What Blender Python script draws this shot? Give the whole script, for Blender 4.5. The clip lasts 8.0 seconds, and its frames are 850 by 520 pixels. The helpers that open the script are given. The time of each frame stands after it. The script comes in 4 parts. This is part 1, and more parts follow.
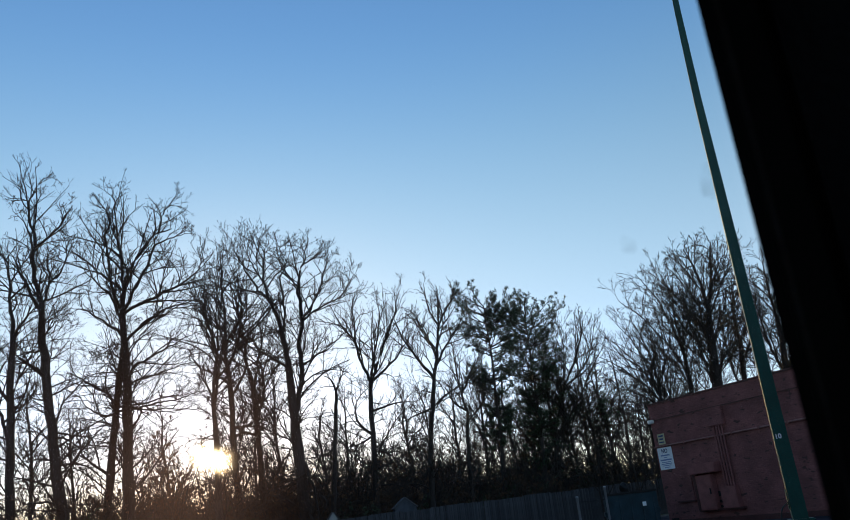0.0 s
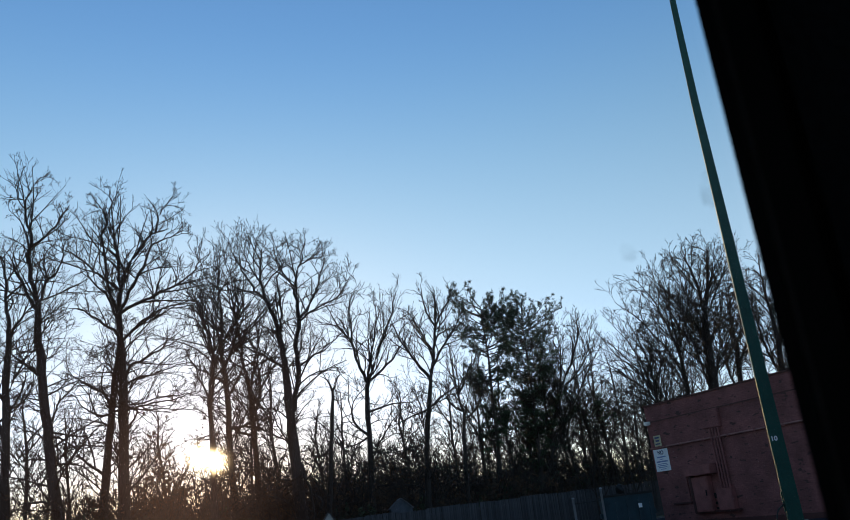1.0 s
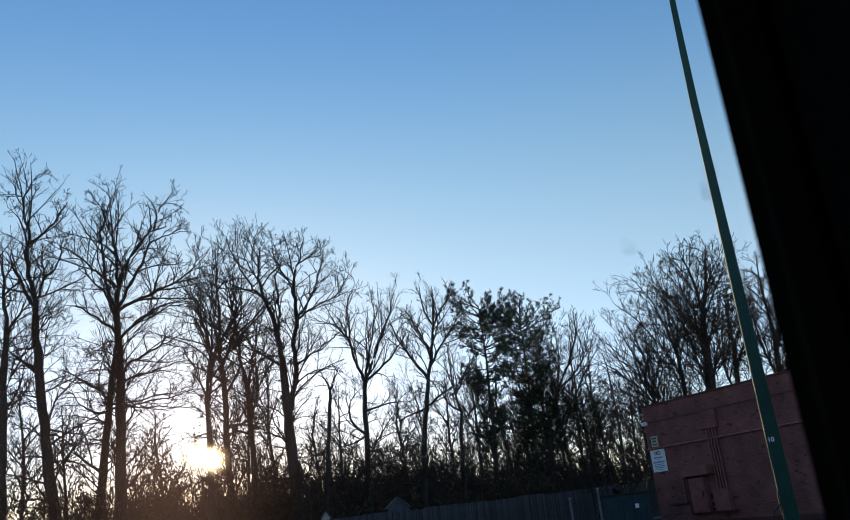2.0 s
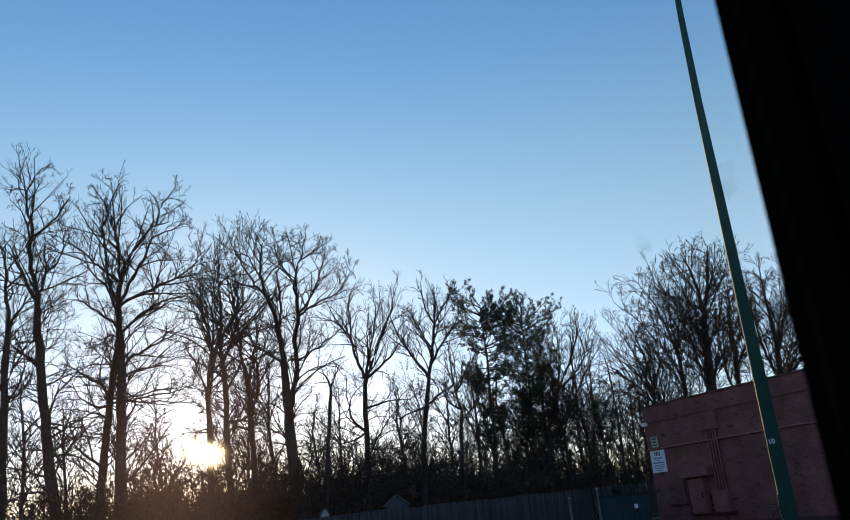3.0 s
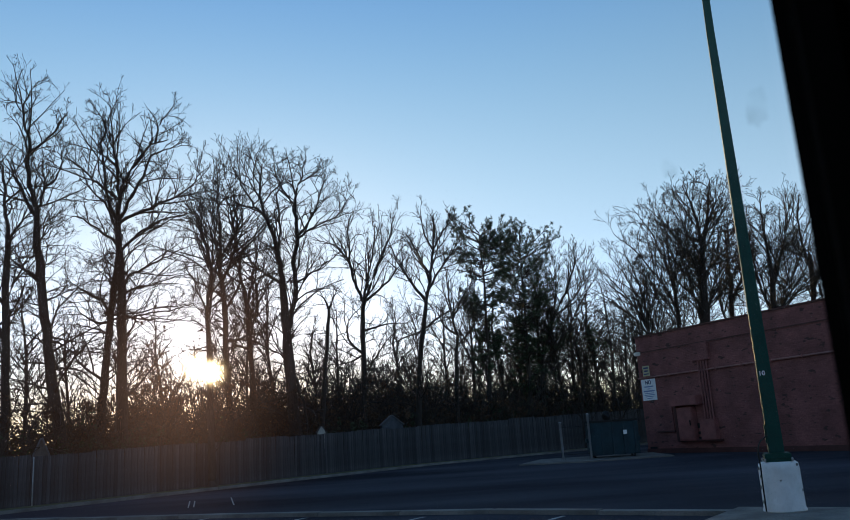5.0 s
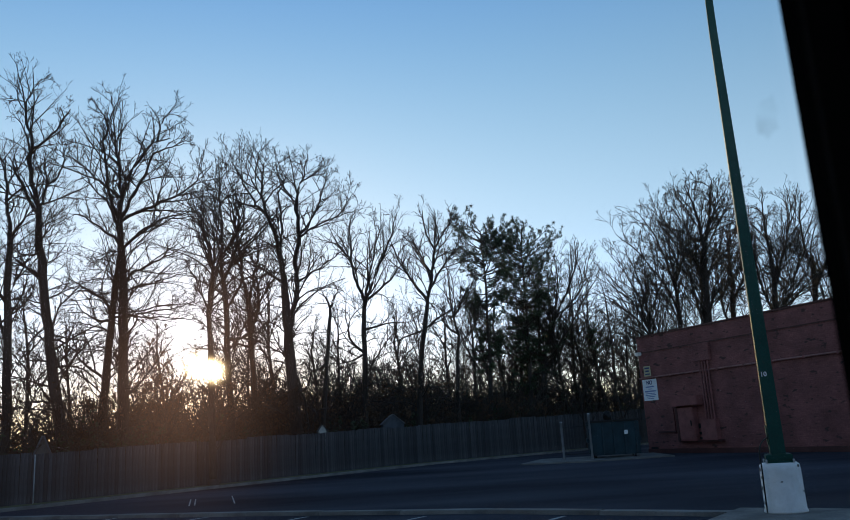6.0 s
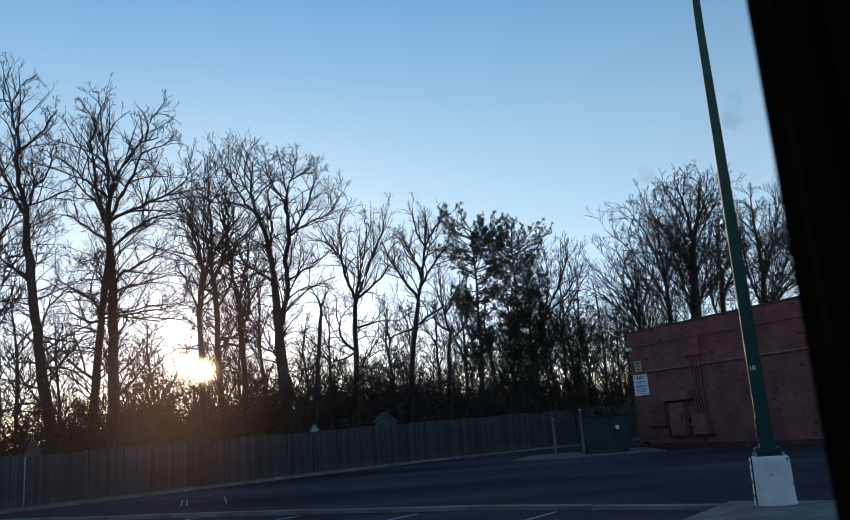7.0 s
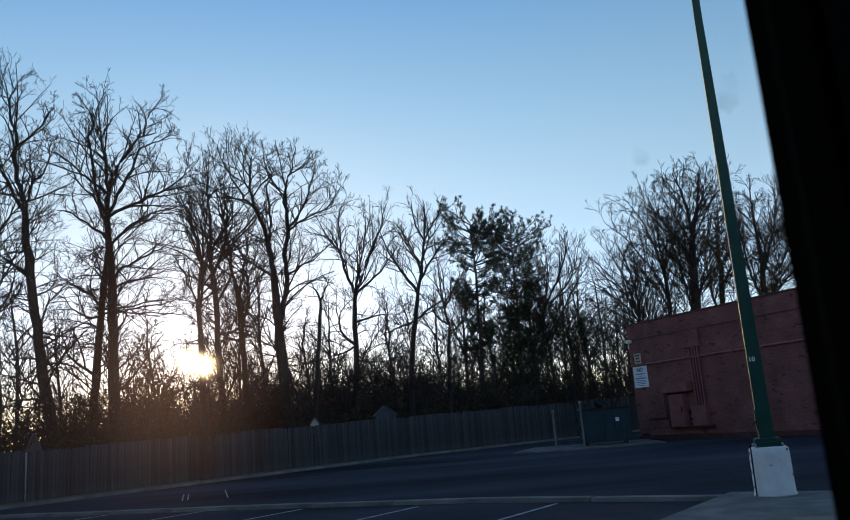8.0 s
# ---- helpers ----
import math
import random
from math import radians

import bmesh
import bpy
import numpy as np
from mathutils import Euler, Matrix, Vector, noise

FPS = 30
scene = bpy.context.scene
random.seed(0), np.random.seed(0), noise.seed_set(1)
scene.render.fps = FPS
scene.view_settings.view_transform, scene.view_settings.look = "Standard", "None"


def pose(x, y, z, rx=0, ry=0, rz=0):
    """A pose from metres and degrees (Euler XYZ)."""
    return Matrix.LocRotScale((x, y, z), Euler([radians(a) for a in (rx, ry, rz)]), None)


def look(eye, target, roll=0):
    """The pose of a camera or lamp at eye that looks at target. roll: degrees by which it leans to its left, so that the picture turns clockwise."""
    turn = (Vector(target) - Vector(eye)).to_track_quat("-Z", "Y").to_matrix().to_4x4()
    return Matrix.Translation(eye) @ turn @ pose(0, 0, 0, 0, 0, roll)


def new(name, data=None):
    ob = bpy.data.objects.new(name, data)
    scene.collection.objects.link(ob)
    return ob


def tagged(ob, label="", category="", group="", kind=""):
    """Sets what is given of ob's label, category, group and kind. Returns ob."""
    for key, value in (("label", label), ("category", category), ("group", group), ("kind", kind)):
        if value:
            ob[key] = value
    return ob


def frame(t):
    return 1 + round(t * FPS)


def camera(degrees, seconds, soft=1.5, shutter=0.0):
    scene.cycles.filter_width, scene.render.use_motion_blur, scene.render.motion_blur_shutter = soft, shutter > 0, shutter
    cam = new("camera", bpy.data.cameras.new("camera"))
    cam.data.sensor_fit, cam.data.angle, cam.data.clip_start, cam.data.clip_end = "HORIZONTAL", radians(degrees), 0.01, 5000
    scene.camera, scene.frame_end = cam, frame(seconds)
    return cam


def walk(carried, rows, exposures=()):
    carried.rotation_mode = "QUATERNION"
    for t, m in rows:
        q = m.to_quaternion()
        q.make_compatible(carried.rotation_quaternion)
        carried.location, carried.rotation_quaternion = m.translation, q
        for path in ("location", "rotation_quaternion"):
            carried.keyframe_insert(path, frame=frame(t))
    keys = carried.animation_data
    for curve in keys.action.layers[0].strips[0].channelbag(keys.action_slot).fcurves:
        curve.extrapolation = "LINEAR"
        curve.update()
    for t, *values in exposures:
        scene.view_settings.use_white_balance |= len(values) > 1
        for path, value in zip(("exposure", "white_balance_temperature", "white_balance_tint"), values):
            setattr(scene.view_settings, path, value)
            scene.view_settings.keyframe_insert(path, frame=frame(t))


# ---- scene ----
cam = camera(57.0, 8.0, soft=0.88)
cam.data.dof.use_dof = True
cam.data.dof.focus_distance, cam.data.dof.aperture_fstop = 35.0, 6.6
# seconds, place of the camera, tilt, lean and turn in degrees
PATH = [
    (0, 0.022, -0.009, 1.604, 108.28, 6.23, 1.51),
    (0.5, 0.022, -0.012, 1.610, 108.37, 6.14, 1.40),
    (1, 0.020, -0.011, 1.609, 108.31, 6.08, 1.23),
    (1.5, 0.020, -0.012, 1.606, 108.26, 5.99, 1.00),
    (3, 0.006, -0.012, 1.601, 108.10, 5.13, 0.92),
    (3.5, 0.002, -0.009, 1.607, 106.96, 4.81, 0.43),
    (4, -0.004, -0.009, 1.603, 104.12, 4.29, 0.43),
    (4.5, -0.008, -0.005, 1.597, 102.73, 3.92, 0.43),
    (6, -0.019, -0.009, 1.608, 102.57, 3.46, 0.51),
    (6.5, -0.003, -0.005, 1.605, 102.48, 3.90, 0.10),
    (7, 0.001, -0.004, 1.607, 102.36, 4.13, -0.03),
    (7.5, 0.003, -0.005, 1.603, 102.08, 4.32, -0.05),
    (8, 0.005, 0.000, 1.600, 101.90, 4.48, -0.00),
]
walk(cam, [(t, pose(*p)) for t, *p in PATH], [(0, 1.05, 6150, 11), (8, 1.05, 6150, 11)])

# ---- light: a low evening sun behind the trees, clear sky ----
SUN_AZ, SUN_EL = -15.5, 5.4
world = bpy.data.worlds.new("evening_sky")
scene.world = world
world.use_nodes = True
wn = world.node_tree.nodes
sky = wn.new("ShaderNodeTexSky")
sky.sky_type = "NISHITA"
sky.sun_disc = False
sky.sun_elevation, sky.sun_rotation = radians(SUN_EL), radians(SUN_AZ)
sky.altitude, sky.air_density, sky.dust_density, sky.ozone_density = 60, 1.0, 0.12, 1.7
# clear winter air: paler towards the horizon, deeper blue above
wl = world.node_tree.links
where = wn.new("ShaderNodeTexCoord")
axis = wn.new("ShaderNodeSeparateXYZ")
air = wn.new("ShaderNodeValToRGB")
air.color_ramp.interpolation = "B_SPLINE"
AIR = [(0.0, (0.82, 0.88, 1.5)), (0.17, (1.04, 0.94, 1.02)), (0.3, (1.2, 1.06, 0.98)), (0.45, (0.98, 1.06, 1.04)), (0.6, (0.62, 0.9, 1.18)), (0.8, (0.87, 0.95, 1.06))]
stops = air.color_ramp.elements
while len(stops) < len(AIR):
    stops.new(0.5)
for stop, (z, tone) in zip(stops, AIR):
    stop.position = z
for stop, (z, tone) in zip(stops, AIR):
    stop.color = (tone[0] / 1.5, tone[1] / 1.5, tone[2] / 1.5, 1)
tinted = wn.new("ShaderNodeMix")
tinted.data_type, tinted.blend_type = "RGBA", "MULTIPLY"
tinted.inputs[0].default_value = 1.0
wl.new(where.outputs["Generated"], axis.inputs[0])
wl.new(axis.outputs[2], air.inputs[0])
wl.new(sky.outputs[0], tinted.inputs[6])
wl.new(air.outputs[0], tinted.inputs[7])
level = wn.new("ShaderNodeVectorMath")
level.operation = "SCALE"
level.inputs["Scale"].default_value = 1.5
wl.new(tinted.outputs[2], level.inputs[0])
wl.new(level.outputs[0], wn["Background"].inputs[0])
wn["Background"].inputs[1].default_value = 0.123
sun = new("sun", bpy.data.lights.new("sun", "SUN"))
sun.data.energy, sun.data.angle, sun.data.color = 3.0, radians(0.6), (1.0, 0.7, 0.32)


def heading(az, el):
    az, el = radians(az), radians(el)
    return Vector((math.sin(az) * math.cos(el), math.cos(az) * math.cos(el), math.sin(el)))


sun.matrix_world = look(heading(SUN_AZ - 0.15, SUN_EL) * 60, (0, 0, 0))


# ---- materials ----
def mat(name, color, rough=0.8, metal=0.0, spread=0.3, scale=4.0, fine=40.0, bump=0.3, other=None, stretch=(1, 1, 1), spec=0.3, random_tone=0.0):
    """Two scales of noise vary the colour; the finer one also gives relief."""
    m = bpy.data.materials.new(name)
    m.use_nodes = True
    n, l = m.node_tree.nodes, m.node_tree.links
    b = n["Principled BSDF"]
    co = n.new("ShaderNodeTexCoord")
    mp = n.new("ShaderNodeMapping")
    mp.inputs["Scale"].default_value = stretch
    l.new(co.outputs["Object"], mp.inputs[0])
    big, small = n.new("ShaderNodeTexNoise"), n.new("ShaderNodeTexNoise")
    big.inputs["Scale"].default_value, small.inputs["Scale"].default_value = scale, fine
    big.inputs["Detail"].default_value, small.inputs["Detail"].default_value = 6, 4
    l.new(mp.outputs[0], big.inputs["Vector"]), l.new(mp.outputs[0], small.inputs["Vector"])
    other = other or tuple(c * (1 - spread) for c in color)
    ramp = n.new("ShaderNodeValToRGB")
    ramp.color_ramp.elements[0].position, ramp.color_ramp.elements[1].position = 0.35, 0.65
    ramp.color_ramp.elements[0].color, ramp.color_ramp.elements[1].color = (*other, 1), (*color, 1)
    l.new(big.outputs["Fac"], ramp.inputs[0])
    tone = n.new("ShaderNodeMapRange")
    tone.inputs["From Min"].default_value, tone.inputs["From Max"].default_value = 0.3, 0.7
    tone.inputs["To Min"].default_value, tone.inputs["To Max"].default_value = 1 - spread * 0.6, 1 + spread * 0.4
    l.new(small.outputs["Fac"], tone.inputs["Value"])
    mix = n.new("ShaderNodeMix")
    mix.data_type, mix.blend_type = "RGBA", "MULTIPLY"
    mix.inputs["Factor"].default_value = 1
    l.new(ramp.outputs[0], mix.inputs["A"])
    if random_tone:
        info = n.new("ShaderNodeObjectInfo")
        rng = n.new("ShaderNodeMapRange")
        rng.inputs["To Min"].default_value, rng.inputs["To Max"].default_value = 1 - random_tone, 1 + random_tone
        l.new(info.outputs["Random"], rng.inputs["Value"])
        mul = n.new("ShaderNodeMath")
        mul.operation = "MULTIPLY"
        l.new(tone.outputs[0], mul.inputs[0]), l.new(rng.outputs[0], mul.inputs[1])
        l.new(mul.outputs[0], mix.inputs["B"])
    else:
        l.new(tone.outputs[0], mix.inputs["B"])
    l.new(mix.outputs["Result"], b.inputs["Base Color"])
    b.inputs["Roughness"].default_value, b.inputs["Metallic"].default_value = rough, metal
    b.inputs["Specular IOR Level"].default_value = spec
    if bump:
        bp = n.new("ShaderNodeBump")
        bp.inputs["Strength"].default_value, bp.inputs["Distance"].default_value = bump, 0.02
        l.new(small.outputs["Fac"], bp.inputs["Height"])
        l.new(bp.outputs[0], b.inputs["Normal"])
    return m


def brick_mat(name, color, mortar):
    """Painted brickwork: courses show as shallow relief under the paint, with flaked patches."""
    m = mat(name, color, rough=0.7, spread=0.35, scale=0.9, fine=14, bump=0.2)
    n, l = m.node_tree.nodes, m.node_tree.links
    b = n["Principled BSDF"]
    co = n.new("ShaderNodeUVMap")
    br = n.new("ShaderNodeTexBrick")
    br.inputs["Scale"].default_value = 1.0
    br.inputs["Brick Width"].default_value, br.inputs["Row Height"].default_value = 0.215, 0.075
    br.inputs["Mortar Size"].default_value = 0.008
    br.inputs["Color1"].default_value, br.inputs["Color2"].default_value = (1, 1, 1, 1), (0.78, 0.78, 0.78, 1)
    br.inputs["Mortar"].default_value = (*mortar, 1)
    l.new(co.outputs[0], br.inputs["Vector"])
    old = b.inputs["Base Color"].links[0].from_socket
    mix = n.new("ShaderNodeMix")
    mix.data_type, mix.blend_type = "RGBA", "MULTIPLY"
    mix.inputs["Factor"].default_value = 1
    l.new(old, mix.inputs["A"]), l.new(br.outputs["Color"], mix.inputs["B"])
    # flaked spots where the darker old brick shows
    no = n.new("ShaderNodeTexNoise")
    no.inputs["Scale"].default_value, no.inputs["Detail"].default_value = 1.9, 6
    st = n.new("ShaderNodeMapping")
    st.inputs["Scale"].default_value = (1, 1, 2.6)
    tc = n.new("ShaderNodeTexCoord")
    l.new(tc.outputs["Object"], st.inputs[0]), l.new(st.outputs[0], no.inputs["Vector"])
    cut = n.new("ShaderNodeMapRange")
    cut.inputs["From Min"].default_value, cut.inputs["From Max"].default_value = 0.6, 0.645
    l.new(no.outputs["Fac"], cut.inputs["Value"])
    flake = n.new("ShaderNodeMix")
    flake.data_type = "RGBA"
    flake.inputs["B"].default_value = (0.07, 0.035, 0.033, 1)
    l.new(cut.outputs[0], flake.inputs["Factor"]), l.new(mix.outputs["Result"], flake.inputs["A"])
    l.new(flake.outputs["Result"], b.inputs["Base Color"])
    bp = n.new("ShaderNodeBump")
    bp.inputs["Strength"].default_value, bp.inputs["Distance"].default_value = 0.6, 0.008
    l.new(br.outputs["Fac"], bp.inputs["Height"])
    bp.invert = True
    l.new(bp.outputs[0], b.inputs["Normal"])
    return m


BARK = mat("bark", (0.055, 0.045, 0.04), 0.95, spread=0.5, scale=1.5, fine=22, bump=0.9, stretch=(1, 1, 0.25))
TWIG = mat("twig_bark", (0.042, 0.034, 0.03), 0.95, spread=0.3, scale=2, fine=30, bump=0)
NEEDLE = mat("pine_needles", (0.03, 0.052, 0.024), 0.6, spread=0.45, scale=1.2, fine=9, bump=0)
DRY_LEAF = mat("dry_leaves", (0.1, 0.055, 0.03), 0.8, spread=0.5, scale=0.8, fine=7, bump=0)
BRUSH = mat("brush_stems", (0.065, 0.05, 0.04), 0.95, spread=0.4, scale=1, fine=12, bump=0)
IVY = mat("evergreen_brush_leaves", (0.045, 0.06, 0.028), 0.7, spread=0.4, scale=0.7, fine=6, bump=0)
LITTER = mat("leaf_litter", (0.12, 0.085, 0.05), 0.95, spread=0.5, scale=0.5, fine=9, bump=0.8, other=(0.07, 0.075, 0.035))
GRASS = mat("winter_grass", (0.14, 0.13, 0.07), 0.95, spread=0.5, scale=1.2, fine=25, bump=0.9, other=(0.09, 0.1, 0.045))
ASPHALT = mat("asphalt", (0.062, 0.062, 0.08), 0.95, spread=0.35, scale=0.24, fine=60, bump=0.5, stretch=(0.3, 1, 1), other=(0.017, 0.017, 0.024), spec=0.08)
CONCRETE = mat("concrete", (0.22, 0.21, 0.2), 0.9, spread=0.3, scale=1.3, fine=35, bump=0.4, other=(0.13, 0.125, 0.12), random_tone=0.12)
PAD = mat("pavement_concrete", (0.23, 0.215, 0.195), 0.9, spread=0.4, scale=2.2, fine=30, bump=0.5, other=(0.13, 0.122, 0.112))
FENCE_WOOD = mat("weathered_cedar", (0.088, 0.088, 0.097), 0.9, spread=0.6, scale=1.6, fine=16, bump=0.6, stretch=(6, 6, 0.4), random_tone=0.3)
BRICK = brick_mat("painted_brick", (0.27, 0.105, 0.1), (0.8, 0.79, 0.79))
BLOCK_GREY = mat("sky_block_grey", (0.13, 0.13, 0.14), 0.9, spread=0.3, scale=1, fine=12, bump=0.3)
RED_METAL = mat("red_painted_metal", (0.26, 0.098, 0.093), 0.55, spread=0.25, scale=3, fine=30, bump=0.15)
# coping colour, kept dark to serve for the cabinet's shadow strips too
COPING_SHADE = mat("coping_metal_and_shade", (0.09, 0.035, 0.033), 0.5, spread=0.25, scale=2, fine=20, bump=0.1)
PIPE = mat("conduit_paint", (0.33, 0.18, 0.165), 0.95, spread=0.3, scale=3, fine=30, bump=0.1, spec=0.02)
GREEN = mat("green_pole_paint", (0.012, 0.07, 0.056), 0.5, spread=0.25, scale=2.5, fine=30, bump=0.12, spec=0.25)
WHITE = mat("white_painted_concrete", (0.85, 0.85, 0.86), 0.7, spread=0.08, scale=5, fine=22, bump=0.2, other=(0.74, 0.74, 0.74))
LINE = mat("road_paint", (0.5, 0.5, 0.49), 0.8, spread=0.5, scale=4, fine=60, bump=0.2, other=(0.2, 0.2, 0.2))
POST = mat("grey_post_paint", (0.42, 0.45, 0.5), 0.6, spread=0.25, scale=4, fine=30, bump=0.1)
GALV = mat("galvanised_steel", (0.45, 0.47, 0.5), 0.45, metal=0.7, spread=0.25, scale=5, fine=40, bump=0.1)
DUMPSTER = mat("dumpster_paint", (0.016, 0.045, 0.062), 0.5, spread=0.35, scale=2, fine=20, bump=0.2)
BLACK_PLASTIC = mat("black_plastic", (0.015, 0.015, 0.016), 0.6, spread=0.3, scale=3, fine=40, bump=0.2)
TRIM = mat("dark_trim", (0.006, 0.006, 0.007), 0.75, spread=0.3, scale=8, fine=90, bump=0.15, spec=0.15)
SIGN = mat("sign_white", (0.8, 0.83, 0.88), 0.5, spread=0.08, scale=4, fine=30, bump=0)
SIGN_YELLOW = mat("sign_faded_yellow", (0.5, 0.46, 0.3), 0.6, spread=0.2, scale=4, fine=30, bump=0)
INK = mat("sign_ink", (0.06, 0.08, 0.17), 0.6, spread=0.1, scale=4, fine=30, bump=0)
INK_BLUE = mat("sign_blue_ink", (0.2, 0.27, 0.5), 0.6, spread=0.1, scale=4, fine=30, bump=0)
WIRE = mat("black_cable", (0.02, 0.02, 0.02), 0.6, spread=0.2, scale=6, fine=40, bump=0)
SIDING = mat("house_siding", (0.5, 0.5, 0.48), 0.8, spread=0.15, scale=2, fine=20, bump=0.2)
SIDING_BROWN = mat("brown_siding", (0.13, 0.11, 0.1), 0.9, spread=0.3, scale=2, fine=20, bump=0.2)
SIDING_BLUE = mat("blue_grey_siding", (0.09, 0.1, 0.12), 0.9, spread=0.4, scale=2, fine=20, bump=0.2)
SHINGLE = mat("roof_shingle", (0.12, 0.12, 0.13), 0.9, spread=0.3, scale=2, fine=20, bump=0.5)
LAMP_WHITE = mat("lamp_housing", (0.7, 0.7, 0.68), 0.5, spread=0.1, scale=6, fine=40, bump=0)


def glass_mat(name, dirt):
    m = bpy.data.materials.new(name)
    m.use_nodes = True
    n, l = m.node_tree.nodes, m.node_tree.links
    n.remove(n["Principled BSDF"])
    clear, film, mix = n.new("ShaderNodeBsdfTransparent"), n.new("ShaderNodeBsdfDiffuse"), n.new("ShaderNodeMixShader")
    clear.inputs[0].default_value = (0.985, 0.99, 0.985, 1)
    film.inputs[0].default_value = (0.1, 0.1, 0.11, 1)
    no, rg, tc = n.new("ShaderNodeTexNoise"), n.new("ShaderNodeMapRange"), n.new("ShaderNodeTexCoord")
    no.inputs["Scale"].default_value, no.inputs["Detail"].default_value = 30, 5
    rg.inputs["From Min"].default_value, rg.inputs["From Max"].default_value = 0.4, 0.75
    rg.inputs["To Max"].default_value = dirt
    l.new(tc.outputs["Object"], no.inputs["Vector"]), l.new(no.outputs["Fac"], rg.inputs["Value"])
    l.new(rg.outputs[0], mix.inputs[0]), l.new(clear.outputs[0], mix.inputs[1]), l.new(film.outputs[0], mix.inputs[2])
    l.new(mix.outputs[0], n["Material Output"].inputs[0])
    return m


SMEAR = glass_mat("glass_smear", 0.22)


# ---- mesh helpers ----
def thing(name, label, category, at=(0, 0, 0), group="", kind=""):
    ob = new(name)
    ob.location = at
    ob.empty_display_size = 0.2
    return tagged(ob, label, category, group, kind)


def part(name, bm, material, parent, label="", smooth=False):
    me = bpy.data.meshes.new(name)
    bm.to_mesh(me)
    bm.free()
    me.materials.append(material)
    if smooth:
        me.shade_smooth()
    ob = new(name, me)
    ob.parent = parent
    if label:
        ob["label"] = label
    return ob


def share(name, me, parent, m):
    ob = new(name, me)
    ob.parent = parent
    ob.matrix_basis = m
    return ob


def box(bm, x0, x1, y0, y1, z0, z1, bevel=0.0, turn=None):
    made = bmesh.ops.create_cube(bm, size=1)["verts"]
    m = Matrix.LocRotScale(((x0 + x1) / 2, (y0 + y1) / 2, (z0 + z1) / 2), None, (x1 - x0, y1 - y0, z1 - z0))
    bmesh.ops.transform(bm, matrix=m, verts=made)
    if bevel:
        edges = list({e for v in made for e in v.link_edges})
        made = list({v for f in bmesh.ops.bevel(bm, geom=edges, offset=bevel, segments=2, affect="EDGES")["faces"] for v in f.verts} | {v for v in made if v.is_valid})
    if turn is not None:
        bmesh.ops.transform(bm, matrix=turn, verts=made)
    return bm


def boxes(*args):
    bm = bmesh.new()
    for a in args:
        box(bm, *a)
    return bm


def lathe(profile, n=28, wobble=0.0):
    """A turned shape round z from (radius, height) pairs."""
    bm = bmesh.new()
    rings = []
    for r, z in profile:
        rings.append([bm.verts.new((r * math.cos(2 * math.pi * i / n) * (1 + wobble * noise.noise((i * 0.9, z * 3, 0))), r * math.sin(2 * math.pi * i / n) * (1 + wobble * noise.noise((i * 0.9, z * 3, 4))), z)) for i in range(n)])
    for a, b in zip(rings, rings[1:]):
        for i in range(n):
            bm.faces.new((a[i], a[(i + 1) % n], b[(i + 1) % n], b[i]))
    bm.faces.new(rings[-1])
    bm.faces.new(rings[0][::-1])
    return bm


def tubes(P, R, sides):
    """Vertices and quads of many tapered tubes: P (n, k, 3) centre lines, R (n, k) radii."""
    n, k, _ = P.shape
    T = np.gradient(P, axis=1)
    T /= np.linalg.norm(T, axis=2, keepdims=True) + 1e-9
    ref = np.where(np.abs(T[..., 2:3]) > 0.9, np.array([1.0, 0, 0]), np.array([0, 0, 1.0]))
    U = np.cross(T, ref)
    U /= np.linalg.norm(U, axis=2, keepdims=True) + 1e-9
    V = np.cross(T, U)
    a = np.arange(sides) * 2 * np.pi / sides
    ring = P[:, :, None] + R[:, :, None, None] * (np.cos(a)[:, None] * U[:, :, None] + np.sin(a)[:, None] * V[:, :, None])
    idx = np.arange(n * k * sides).reshape(n, k, sides)
    nxt = np.roll(idx, -1, axis=2)
    quads = np.stack([idx[:, :-1], nxt[:, :-1], nxt[:, 1:], idx[:, 1:]], axis=-1).reshape(-1, 4)
    return ring.reshape(-1, 3), quads


def mesh_of(name, pieces, materials, smooth=True):
    """One mesh from (vertices, quads, material slot) pieces."""
    base, vs, qs, ms = 0, [], [], []
    for v, q, slot in pieces:
        vs.append(v), qs.append(q + base), ms.append(np.full(len(q), slot))
        base += len(v)
    v, q, ms = np.concatenate(vs), np.concatenate(qs), np.concatenate(ms)
    me = bpy.data.meshes.new(name)
    me.vertices.add(len(v)), me.loops.add(q.size), me.polygons.add(len(q))
    me.vertices.foreach_set("co", v.astype(np.float32).ravel())
    me.loops.foreach_set("vertex_index", q.astype(np.int32).ravel())
    me.polygons.foreach_set("loop_start", np.arange(0, q.size, 4, dtype=np.int32))
    me.polygons.foreach_set("material_index", ms.astype(np.int32))
    me.polygons.foreach_set("use_smooth", np.full(len(q), smooth))
    for m in materials:
        me.materials.append(m)
    me.update(calc_edges=True)
    return me


def unit(v):
    return v / (np.linalg.norm(v, axis=-1, keepdims=True) + 1e-9)


